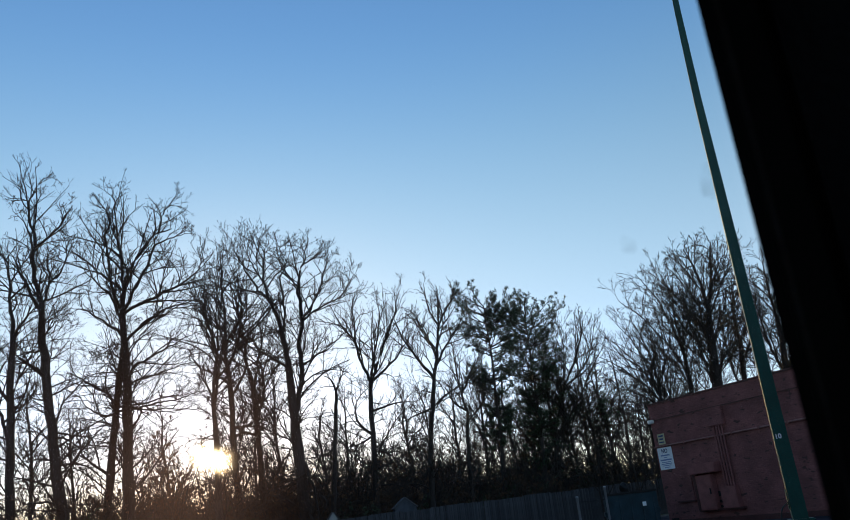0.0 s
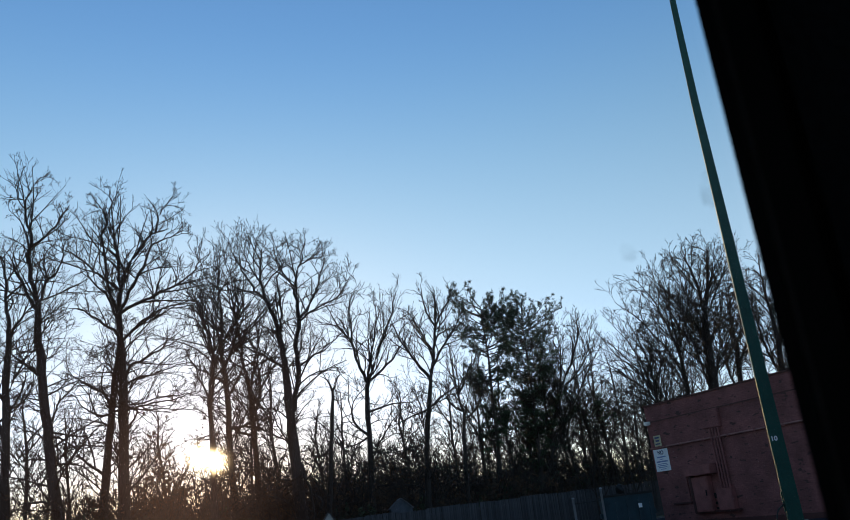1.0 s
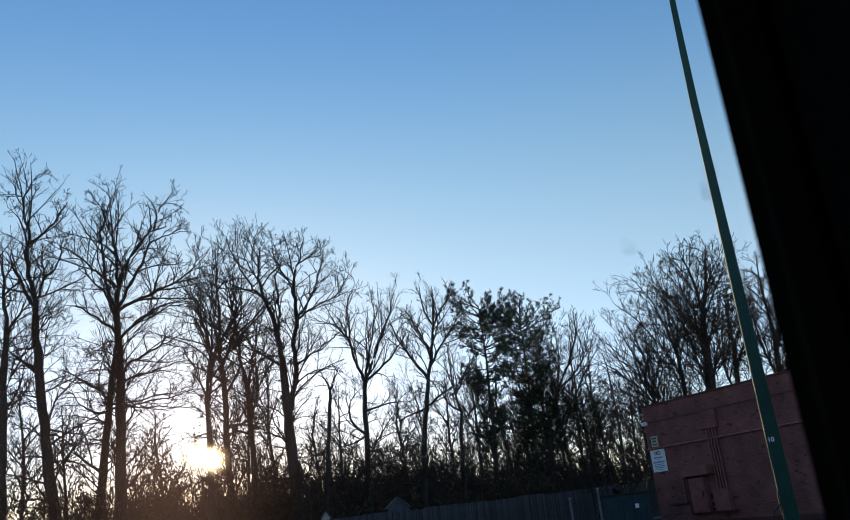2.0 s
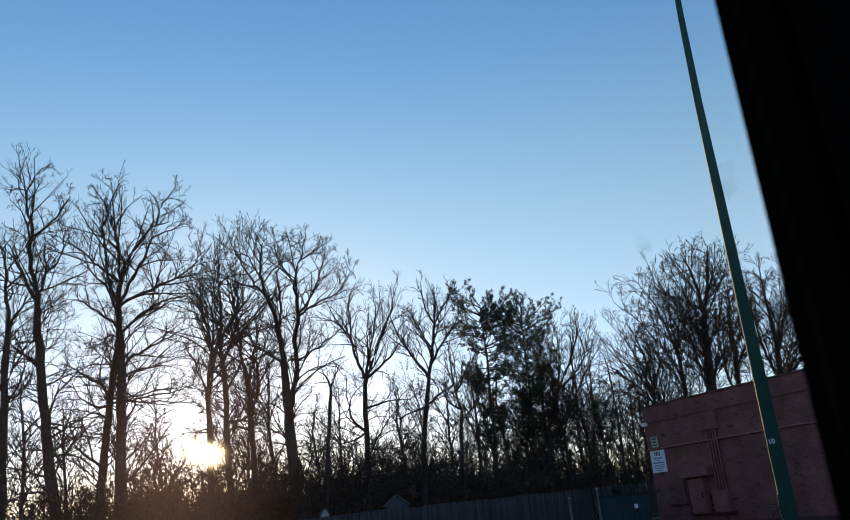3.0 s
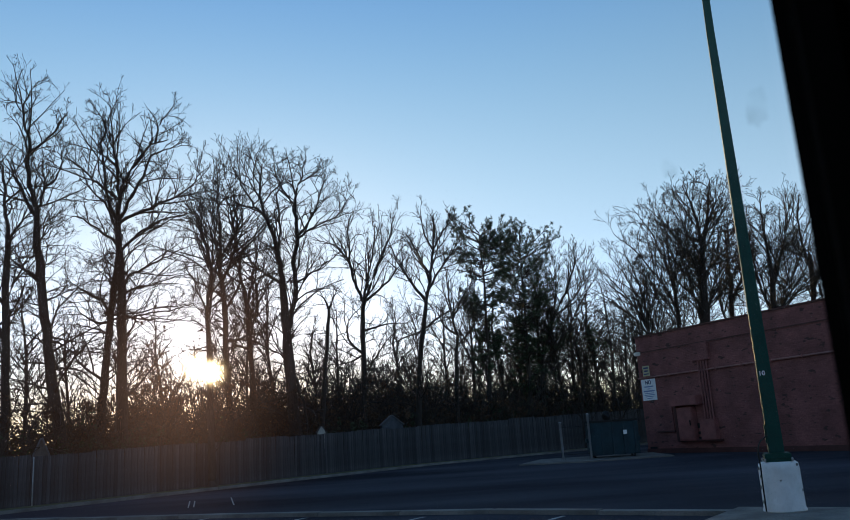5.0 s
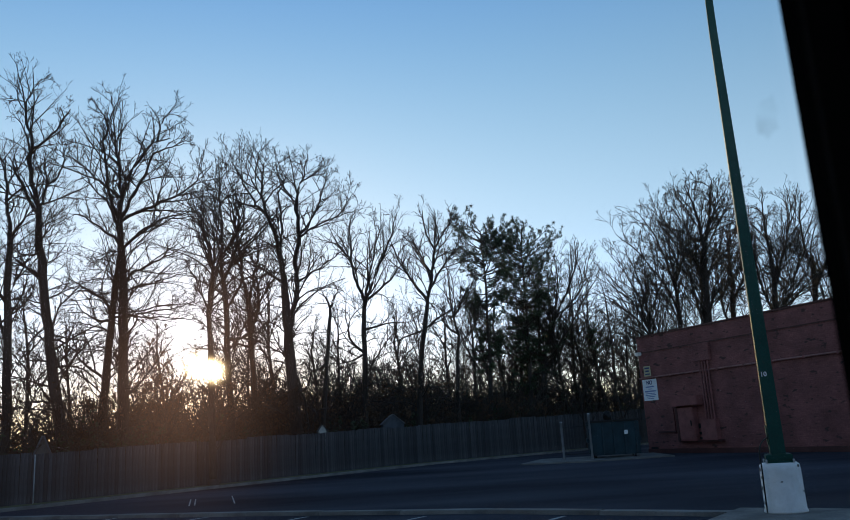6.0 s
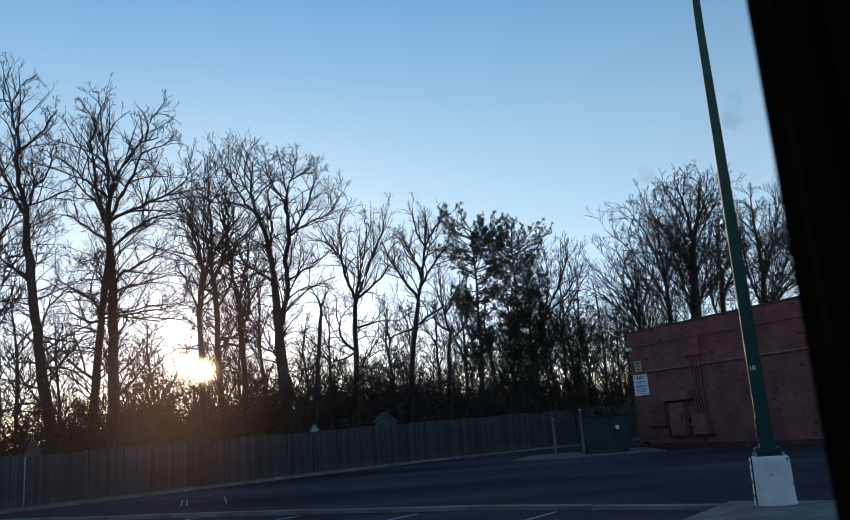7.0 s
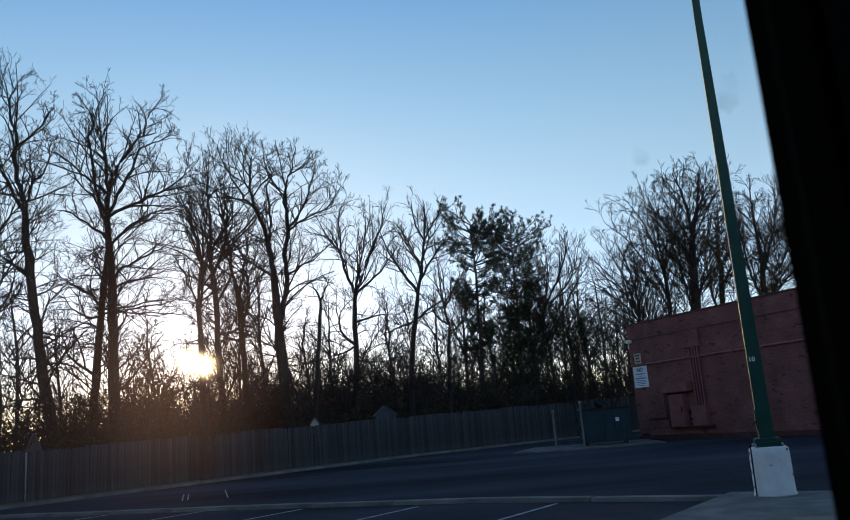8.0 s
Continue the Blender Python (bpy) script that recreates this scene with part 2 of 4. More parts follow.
def sprout(rng, P, R, per, first, frac, angle, k, up, crook, thin=0.55, rmin=0.004):
    """Side branches from every parent line: per of them on each, from the fraction first to the tip."""
    n, kp, _ = P.shape
    L = np.linalg.norm(np.diff(P, axis=1), axis=2).sum(1)
    t = first + (1 - first) * (np.arange(per)[None] + rng.random((n, per))) / per
    t = np.clip(t, 0, 0.999)
    s = t * (kp - 1)
    i = s.astype(int)
    w = (s - i)[..., None]
    rows = np.arange(n)[:, None]
    p0 = P[rows, i] * (1 - w) + P[rows, i + 1] * w
    r0 = R[rows, i] * (1 - w[..., 0]) + R[rows, i + 1] * w[..., 0]
    tan = unit(P[rows, i + 1] - P[rows, i])
    side = unit(np.cross(tan, rng.normal(size=tan.shape)))
    a = np.radians(angle[0] + (angle[1] - angle[0]) * rng.random((n, per, 1)))
    d = unit(np.cos(a) * tan + np.sin(a) * side + np.array([0, 0, up]))
    ln = (L[:, None] * frac * (1.1 - 0.75 * t) * (0.6 + 0.7 * rng.random((n, per))))
    m = n * per
    p, d, ln = p0.reshape(m, 3), d.reshape(m, 3), ln.reshape(m)
    r = np.maximum(np.minimum(r0.reshape(m) * thin * 1.25, 0.014 + ln * 0.0135), rmin)
    line = [p]
    curl = 0.75 * crook * rng.normal(size=d.shape) + np.array([0, 0, up * 0.3])
    for _ in range(k - 1):
        d = unit(d + 0.45 * crook * rng.normal(size=d.shape) + curl)
        p = p + d * (ln / (k - 1))[:, None]
        line.append(p)
    P2 = np.stack(line, axis=1)
    R2 = np.maximum(r[:, None] * np.linspace(1, 0.3, k)[None], rmin * 0.8)
    return P2, R2


def curve(rng, a, b, bow, depth, k, crook, sag=0.0):
    """A crooked line from a to b that bows to one side by the fraction bow of its length."""
    a, b = np.array(a, float), np.array(b, float)
    d = b - a
    ln = np.linalg.norm(d)
    nrm = np.array([d[2], 0, -d[0]]) / (math.hypot(d[0], d[2]) + 1e-9)
    t = np.linspace(0, 1, k)[:, None]
    P = a + t * d + (4 * t * (1 - t)) * nrm * bow * ln + np.array([0, 1.0, 0]) * depth * t ** 1.3
    wig = np.cumsum(rng.normal(size=(k, 3)), axis=0)
    wig -= t * wig[-1] + (1 - t) * wig[0]
    return P + wig * crook * ln / k


# ---- large structure ----
def sheet(name, pts, z0, z1, material):
    bm = bmesh.new()
    top = [bm.verts.new((x, y, z1)) for x, y in pts]
    low = [bm.verts.new((x, y, z0)) for x, y in pts]
    bm.faces.new(top), bm.faces.new(low[::-1])
    for i in range(len(pts)):
        j = (i + 1) % len(pts)
        bm.faces.new((low[i], low[j], top[j], top[i]))
    bmesh.ops.recalc_face_normals(bm, faces=bm.faces)
    return part(name, bm, material, None)


ground = sheet("ground", [(-2500, -2500), (2500, -2500), (2500, 2500), (-2500, 2500)], -0.5, -0.03, LITTER)
tagged(ground, "brown leaf-littered ground under bare woods", "ground", kind="structure")

FENCE_LINE = [Vector((-25.0, 15.6, 0)), Vector((-1.5, 45.3, 0)), Vector((17.0, 60.2, 0))]


def beside(line, d):
    """The line moved d metres to the lot's side."""
    a, b, c = line
    n1, n2 = (b - a).normalized(), (c - b).normalized()
    n1, n2 = Vector((n1.y, -n1.x, 0)), Vector((n2.y, -n2.x, 0))
    return [a + n1 * d, b + (n1 + n2).normalized() * d, c + n2 * d]


KERB_LINE = beside(FENCE_LINE, 2.1)
k = KERB_LINE
lot = sheet("parking_lot", [(k[0].x, k[0].y), (-40, -7), (70, -7), (70, 50), (k[2].x, k[2].y), (k[1].x, k[1].y)], -0.3, 0.0, ASPHALT)
tagged(lot, "worn dark grey asphalt of an empty parking lot", "parking lot", kind="structure")
bk = beside(FENCE_LINE, -1.6)
verge = sheet("verge", [(k[0].x, k[0].y), (k[1].x, k[1].y), (k[2].x, k[2].y), (bk[2].x, bk[2].y), (bk[1].x, bk[1].y), (bk[0].x, bk[0].y)], -0.2, 0.06, GRASS)
tagged(verge, "strip of dull winter grass at the fence foot", "grass strip", kind="structure")


def kerb(name, label, line, length=2.4, width=0.16, height=0.11):
    root = thing(name, label, "kerb", kind="structure")
    bm = boxes((0.004, length - 0.004, -width / 2, width / 2, -0.15, height, 0.015))
    me = bpy.data.meshes.new("kerb_stone")
    bm.to_mesh(me)
    bm.free()
    me.materials.append(CONCRETE)
    for a, b in zip(line, line[1:]):
        d = (b - a)
        count = max(1, round(d.length / length))
        for i in range(count):
            p = a + d * (i / count)
            share("kerb_stone", me, root, pose(p.x, p.y, random.uniform(-0.008, 0.008), 0, 0, math.degrees(math.atan2(d.y, d.x)) + random.uniform(-0.3, 0.3)) @ Matrix.Diagonal((d.length / count / length, 1, 1, 1)))
    return root


kerb("kerb_fence", "pale concrete kerb along the grass strip", KERB_LINE)
kerb("kerb_lot", "low concrete kerb across the parking lot", [Vector((-13.6, 23.5, 0)), Vector((-4.4, 19.2, 0)), Vector((1.1, 16.35, 0)), Vector((4.87, 13.5, 0))], 2.05, 0.3, 0.08)


# unseen wall added behind the camera to cut skylight from that side
sky_block = part("sky_block_wall", boxes((-60, 60, -7.4, -7, 0, 8)), BLOCK_GREY, None)
tagged(sky_block, "plain grey wall added unseen to block skylight", "wall", kind="structure")

# ---- the brick building ----
def wall_uv(ob):
    me = ob.data
    uv = me.uv_layers.new(name="UVMap")
    for poly in me.polygons:
        for li in poly.loop_indices:
            v = me.vertices[me.loops[li].vertex_index].co
            uv.data[li].uv = (v.x + v.y, v.z)


WALL_TURN = math.degrees(math.atan2(-0.89981, 0.43627))
H = 5.78
building = thing("brick_building", "low flat-roofed brick building painted dull red", "building", (10.87, 40.72, 0))
building.rotation_euler = (0, 0, radians(WALL_TURN))
# in the building's own axes x runs along the wall seen from the lot and y into the building
for w in ((0, 22, 0, 0.3, 0, H), (0, 0.3, 0.3, 15, 0, H), (21.7, 22, 0.3, 15, 0, H), (0.3, 21.7, 14.7, 15, 0, H)):
    wall_uv(part("wall", boxes(w), BRICK, building, "dull red painted brick wall with flaked patches"))
part("roof", boxes((0.3, 21.7, 0.3, 14.7, H - 0.5, H - 0.35)), SHINGLE, building, "flat grey roof")
part("coping", boxes((-0.05, 22.05, -0.05, 0.34, H, H + 0.09, 0.02)), COPING_SHADE, building, "dark red metal coping")
part("plinth", boxes((-0.03, 22, -0.04, 0.0, 0, 0.22, 0.01)), COPING_SHADE, building, "dark base course")


def rod(bm, a, b, r, n=10):
    a, b = Vector(a), Vector(b)
    m = Matrix.Translation((a + b) / 2) @ (b - a).to_track_quat("Z", "Y").to_matrix().to_4x4()
    bmesh.ops.create_cone(bm, cap_ends=True, segments=n, radius1=r, radius2=r, depth=(b - a).length, matrix=m)
    for e in bm.edges:
        e.smooth = len(e.link_faces) == 2 and all(len(f.verts) == 4 for f in e.link_faces)
    return bm


bm = rod(bmesh.new(), (-0.02, -0.07, 3.72), (14, -0.07, 3.76), 0.042)
conduit = part("conduit", bm, PIPE, building, "long horizontal conduit painted pale red", True)
for i in range(9):
    z = 3.72 + 0.04 * (0.6 + i * 1.55) / 14
    part("bracket", boxes((0.56 + i * 1.55, 0.64 + i * 1.55, -0.12, 0, z - 0.07, z + 0.07, 0.008)), RED_METAL, conduit)
for i, x in enumerate((4.24, 4.41, 4.58, 4.75)):
    bm = rod(bmesh.new(), (x, -0.09, 1.45), (x, -0.09, 4.2), 0.042)
    part("riser_pipe", bm, RED_METAL, building, "vertical red conduit", True)
wall_uv(part("riser_cap", boxes((3.9, 4.97, -0.16, 0, 4.18, 5.0, 0.02)), BRICK, building, "red boxed-in pier over the conduits"))
cab = part("meter_cabinet", boxes((2.62, 3.64, -0.3, 0, 0.56, 2.1, 0.02)), RED_METAL, building, "red electrical cabinet")
part("door", boxes((2.68, 3.58, -0.325, -0.3, 0.64, 2.03, 0.01)), RED_METAL, cab, "flat cabinet door")
part("handle", boxes((3.46, 3.52, -0.37, -0.325, 1.25, 1.5, 0.01)), BLACK_PLASTIC, cab, "dark handle")
part("hood", boxes((2.36, 4.14, -0.46, 0, 2.18, 2.62, 0.03)), RED_METAL, building, "red metal hood over the cabinet")
part("junction_box", boxes((3.98, 4.92, -0.26, 0, 0.58, 1.5, 0.02)), RED_METAL, building, "red junction box")
# dark strips drawn for the shadow below and left of the cabinet
part("shadow_strip", boxes((2.4, 5.1, -0.2, 0, 0.5, 0.6, 0.01)), COPING_SHADE, building, "dark strip standing in for the shadow under the cabinets")
part("side_shade", boxes((2.4, 2.56, -0.24, 0, 0.56, 2.18, 0.01)), COPING_SHADE, building, "dark strip standing in for the shade beside the cabinet")
wall_uv(part("wall_patch", boxes((1.02, 2.1, -0.05, 0, 1.06, 2.55, 0.008)), BRICK, building, "bricked-up opening standing slightly proud"))
part("sill", boxes((0.92, 2.16, -0.09, 0, 0.98, 1.06, 0.01)), COPING_SHADE, building, "dark sill under the patch")
# dark strip drawn for the shaded groove line under the coping
part("groove_strip", boxes((0, 22, -0.03, 0, 4.99, 5.05, 0.005)), COPING_SHADE, building, "thin dark strip drawn for the groove below the roof edge")
# dark pieces that also stand in for the shade of the slot
for z, h in ((0.62, 0.1), (0.84, 0.12), (1.12, 0.22)):
    part("slot_piece", boxes((3.7, 3.92, -0.12, 0, z, z + h, 0.01)), BLACK_PLASTIC, building, "dark piece filling the shaded slot between the boxes")
lamp = part("wall_lamp", boxes((0.02, 0.3, -0.22, 0, 4.88, 5.06, 0.03)), LAMP_WHITE, building, "small white wall lamp")
part("vent", boxes((0.2, 0.7, -0.03, 0, 0.06, 0.3, 0.01)), BLACK_PLASTIC, building, "dark vent at the wall foot")


def text_mesh(body, size):
    cu = bpy.data.curves.new("lettering", "FONT")
    cu.offset = size * 0.03
    cu.body, cu.size, cu.extrude, cu.align_x, cu.align_y = body, size, 0.002, "CENTER", "CENTER"
    tmp = bpy.data.objects.new("lettering", cu)
    me = bpy.data.meshes.new_from_object(tmp)
    bpy.data.objects.remove(tmp)
    return me


WALL = Matrix.Translation((10.87, 40.72, 0)) @ pose(0, 0, 0, 0, 0, WALL_TURN)
sign = thing("wall_sign", "white metal notice sign with dark blue lettering on brick wall", "sign")
sign.matrix_basis = WALL @ pose(0.64, -0.02, 3.12)
part("panel", boxes((-0.52, 0.52, -0.02, 0.0, -0.53, 0.53, 0.008)), SIGN, sign)
me = text_mesh("NO", 0.27)
me.materials.append(INK)
share("lettering", me, sign, pose(0, -0.024, 0.35, 90, 0, 0))
for z, w, h in ((0.15, 0.62, 0.06), (0.04, 0.22, 0.035), (-0.07, 0.8, 0.065), (-0.18, 0.66, 0.035), (-0.26, 0.74, 0.035), (-0.34, 0.6, 0.035), (-0.43, 0.4, 0.03)):
    part("text_bar", boxes((-w / 2, w / 2, -0.024, -0.02, z - h / 2, z + h / 2)), INK_BLUE, sign)
sign2 = thing("wall_sign_small", "small faded yellow notice above the white sign", "sign")
sign2.matrix_basis = WALL @ pose(0.58, -0.02, 4.06)
part("panel", boxes((-0.25, 0.25, -0.02, 0, -0.26, 0.26, 0.006)), SIGN_YELLOW, sign2)
for z, w, h in ((0.15, 0.34, 0.08), (0.0, 0.26, 0.08), (-0.15, 0.36, 0.06)):
    part("text_bar", boxes((-w / 2, w / 2, -0.024, -0.02, z - h / 2, z + h / 2)), INK, sign2)

# ---- lamp pole on its island ----
island = sheet("island", [(2.5, 10.2), (4.95, 13.45), (9.5, 9.8), (12, 3.0), (6, 3.0)], -0.2, 0.13, PAD)
tagged(island, "raised pale concrete island in the parking lot", "island", kind="structure")
pole = thing("lamp_pole", "tall tapered dark green steel lamp pole on white base", "lamp pole", (5.31, 12.54, 0.13))
part("base", lathe([(0.315, 0), (0.315, 0.02), (0.3, 0.06), (0.295, 0.62), (0.285, 0.7), (0.25, 0.73)], 32, 0.02), WHITE, pole, "chipped white painted concrete base", True)
FACE = pose(0, 0, 0, 0, 0, -17.5)
for ang, z, s in ((-113, 0.46, 0.017), (-187, 0.64, 0.045), (-180, 0.52, 0.03), (-190, 0.36, 0.05), (-183, 0.14, 0.04), (-52, 0.68, 0.03), (-40, 0.3, 0.03)):
    bm = bmesh.new()
    bmesh.ops.create_icosphere(bm, subdivisions=2, radius=s)
    for v in bm.verts:
        v.co *= 1 + 0.5 * noise.noise(v.co * 40)
    bmesh.ops.transform(bm, matrix=pose(0, 0, 0, 0, 0, ang) @ pose(0.298, 0, z) @ Matrix.Diagonal((0.18, 1.0, 0.7, 1)), verts=bm.verts)
    part("chip", bm, CONCRETE, pole, "bare spot in the white paint")
part("base_plate", boxes((-0.2, 0.2, -0.2, 0.2, 0.73, 0.765, 0.008)), GREEN, pole).matrix_basis = FACE
part("plate_cover", boxes((-0.19, 0.19, -0.19, 0.19, 0.765, 0.86, 0.015)), GREEN, pole, "square bolt cover").matrix_basis = FACE
for sx in (-0.175, 0.175):
    for sy in (-0.175, 0.175):
        bmb = lathe([(0.018, 0.765), (0.018, 0.8), (0.012, 0.815)], 8)
        bmesh.ops.translate(bmb, verts=bmb.verts, vec=(sx * 1.11, sy * 1.11, -0.03))
        part("bolt", bmb, GALV, pole).matrix_basis = FACE
bm = boxes((-0.11, 0.11, -0.11, 0.11, 0.8, 11.6))
for v in bm.verts:
    if v.co.z > 5:
        v.co.x *= 0.38
        v.co.y *= 0.38
bmesh.ops.bisect_plane(bm, geom=bm.verts[:] + bm.edges[:] + bm.faces[:], plane_co=(0, 0, 8.0), plane_no=(0, 0, 1))
bmesh.ops.bisect_plane(bm, geom=bm.verts[:] + bm.edges[:] + bm.faces[:], plane_co=(0, 0, 9.8), plane_no=(0, 0, 1))
# the top leans over a little
for v in bm.verts:
    v.co.x += 0.075 * (max(0.0, v.co.z - 7.4) / 4) ** 1.5
bmesh.ops.bevel(bm, geom=[e for e in bm.edges if abs(e.verts[0].co.z - e.verts[1].co.z) > 1], offset=0.01, segments=3, affect="EDGES")
shaft = part("shaft", bm, GREEN, pole, "square tapered green steel shaft")
shaft.matrix_basis = FACE
part("handhole_cover", boxes((-0.124, -0.106, -0.065, 0.065, 1.0, 1.3, 0.006)), GREEN, shaft, "small cover plate")
head_arm = rod(bmesh.new(), (0, 0, 11.5), (-0.9, 0, 11.75), 0.04)
part("arm", head_arm, GREEN, pole, "", True)
part("lamp_head", boxes((-1.5, -0.8, -0.18, 0.18, 11.66, 11.86, 0.04)), GREEN, pole, "dark green lamp housing")
cu = bpy.data.curves.new("cable", "CURVE")
cu.dimensions, cu.bevel_depth, cu.bevel_resolution = "3D", 0.011, 2
sp = cu.splines.new("BEZIER")
sp.bezier_points.add(3)
for p, co in zip(sp.bezier_points, ((-0.13, -0.02, 1.12), (-0.29, -0.1, 1.0), (-0.325, -0.12, 0.62), (-0.33, -0.1, 0.01))):
    p.co, p.handle_left_type, p.handle_right_type = co, "AUTO", "AUTO"
tmp = bpy.data.objects.new("cable", cu)
me = bpy.data.meshes.new_from_object(tmp)
bpy.data.objects.remove(tmp)
me.materials.append(WIRE)
share("cable", me, pole, Matrix.Identity(4))
me = text_mesh("10", 0.1)
me.materials.append(SIGN)
share("number_tag", me, pole, FACE @ pose(-0.04, -0.104, 2.08, 90, 0, 0))

# ---- stall lines ----
for i, (x, y) in enumerate(((2.31, 15.0), (-0.26, 16.5), (-2.85, 18.0), (-5.45, 19.5), (-8.05, 21.0))):
    a, d = Vector((x, y, 0)), Vector((-0.586, -0.81, 0))
    ln = part("stall_line", boxes((0, 4.8, -0.042, 0.042, 0.0, 0.004)), LINE, None)
    ln.matrix_basis = pose(x, y, 0.0, 0, 0, math.degrees(math.atan2(d.y, d.x)))
    tagged(ln, "worn white painted stall line on asphalt", "road marking", "stall lines")

# short worn lines across the aisle
for a, b in (((-8.02, 26.6), (-7.2, 23.7)), ((-7.86, 26.6), (-7.04, 23.7)), ((-6.8, 27.1), (-5.82, 23.5))):
    d = Vector((b[0] - a[0], b[1] - a[1], 0))
    ln = part("aisle_line", boxes((0, d.length, -0.02, 0.02, 0.0, 0.004)), LINE, None)
    ln.matrix_basis = pose(a[0], a[1], 0.0, 0, 0, math.degrees(math.atan2(d.y, d.x)))
    tagged(ln, "short worn white line on the asphalt aisle", "road marking", "aisle lines")

# ---- bare trees ----
def line_at(P, t):
    s = t * (len(P) - 1)
    i = min(int(s), len(P) - 2)
    return P[i] * (1 - (s - i)) + P[i + 1] * (s - i)


def bare_tree(spec, seed, label, fine=1.0, twig=0.0055, extra=0):
    """A leafless tree: base place, first height, lean, rise, bow and radius of the trunk, then limbs
    (parent, place on it, reach, rise, bow, radius); smaller branches and twigs grow from those."""
    x, y, z0, dx, dz, bow, r, limbs = spec
    rng = np.random.default_rng(seed)
    root = thing("bare_tree", label, "tree", (x, y, -0.03), "bare trees")
    foot = -dx / dz * z0
    P = curve(rng, (0, 0, z0), (dx, 0, z0 + dz), bow, 0, 18, 0.05)
    P = np.vstack([[[foot, 0, -0.05], [foot * 0.8, 0, 0.35], [foot * 0.45, 0, z0 * 0.6 + 0.1]], P])
    R = np.concatenate([[r * 1.7, r * 1.28, r * 1.1], r * np.linspace(1.03, 0.66, 18)])
    R *= 1 + 0.05 * rng.normal(size=len(R))
    R[-3:] *= np.array([0.95, 0.88, 0.75])
    if not limbs:
        R[-4:] *= np.array([0.9, 0.7, 0.5, 0.25])
    v, q = tubes(P[None], R[None], 12)
    ob = new("trunk", mesh_of("trunk", [(v, q, 0)], [BARK]))
    ob.parent = root
    # limbs are laid out in one upright plane and then spread in depth
    flat, away = [P[3:]], [np.zeros(len(P) - 3)]
    limbs = list(limbs)
    top = max([line_at(flat[0], 1)[2]] + [line_at(flat[0], l[1])[2] + l[3] for l in limbs if l[0] == 0])
    for i in range(extra):
        # further limbs of the fan, shorter towards the sides
        t = rng.uniform(0.35, 1.0)
        ang = rng.uniform(-52, 52)
        ln = (top - line_at(flat[0], t)[2]) * rng.uniform(0.5, 0.8) * (1 - abs(ang) / 150)
        limbs.append((0, t, ln * math.sin(radians(ang)), ln * math.cos(radians(ang)), 0.002 * -ang, min(r * 0.3, 0.015 + ln * 0.007)))
    here, eye = np.array([x, y, -0.03]), np.array([0, 0, 1.6])
    grown = []
    for i, (par, t, lx, lz, lb, lr) in enumerate(limbs):
        a = line_at(flat[par], t)
        ln = math.hypot(lx, lz)
        depth = rng.uniform(-0.5, 0.5) * ln if abs(lx) > 0.25 * ln else rng.uniform(-0.3, 0.3) * ln
        kk = 8 + int(ln * 2.4)
        C = curve(rng, a, a + np.array([lx, 0, lz]) * 0.94, lb, 0, kk, 0.21 if y < 46 else 0.12)
        D = np.interp(t, np.linspace(0, 1, len(away[par])), away[par]) + depth * np.linspace(0, 1, kk) ** 1.3
        flat.append(C), away.append(D)
        C = eye + (C + here - eye) * (1 + D[:, None] / y) - here
        # a limb that goes on as another one stays thick to its end
        goes_on = max([l[5] for l in limbs if l[0] == i + 1 and l[1] > 0.9], default=0.0)
        rr = np.maximum(lr * np.linspace(1.05, 0.16, kk) ** 0.9, np.linspace(lr, goes_on, kk) if goes_on else 0.0)
        rr[0] *= 1.2
        rr = np.maximum(rr, 0.009)
        v, q = tubes(C[None], rr[None], 8)
        ob = new("limb", mesh_of("limb", [(v, q, 0)], [BARK]))
        ob.parent = root
        grown.append((C, rr, ln))
    # oaks fork wide, the others fan upwards
    fork = (26, 62) if y < 46 else (21, 54)
    pieces = []
    for C, rr, ln in grown:
        n1 = max(6, int(ln * 3.1 * fine))
        P1, R1 = sprout(rng, C[None], rr[None], n1, 0.1, min(0.95, 0.46 + 0.9 / ln), fork, 7, 0.2, 0.21, 0.62, 0.013)
        P2, R2 = sprout(rng, P1, R1, max(4, round(6.5 * fine)), 0.12, 0.56, fork, 4, 0.2, 0.2, 0.62, twig * 1.4)
        P3, R3 = sprout(rng, P2, R2, max(3, round(4 * fine)), 0.15, 0.62, (22, 56), 3, 0.2, 0.2, 0.62, twig * 1.1)
        for PP, RR, s in ((P1, R1, 3), (P2, R2, 3), (P3, R3, 3)):
            pieces.append((*tubes(PP, RR, s), 0))
        if fine >= 0.78:
            P4, R4 = sprout(rng, P3, R3, 2, 0.3, 0.75, (20, 55), 2, 0.15, 0.2, 0.6, twig)
            pieces.append((*tubes(P4, R4, 3), 0))
    # small shoots on the trunk
    P1, R1 = sprout(rng, P[None, 5:], R[None, 5:], int(26 * fine), 0.05, 0.36, (45, 80), 9, 0.06, 0.17, 0.2, 0.013)
    P2, R2 = sprout(rng, P1, R1, 8, 0.15, 0.5, (25, 65), 4, 0.1, 0.2, 0.6, twig * 1.3)
    P3, R3 = sprout(rng, P2, R2, 4, 0.2, 0.55, (25, 65), 2, 0.1, 0.2, 0.6, twig * 1.1)
    for PP, RR, s in ((P1, R1, 4), (P2, R2, 3), (P3, R3, 3)):
        pieces.append((*tubes(PP, RR, s), 0))
    ob = new("crown", mesh_of("crown", pieces, [TWIG]))
    ob.parent = root
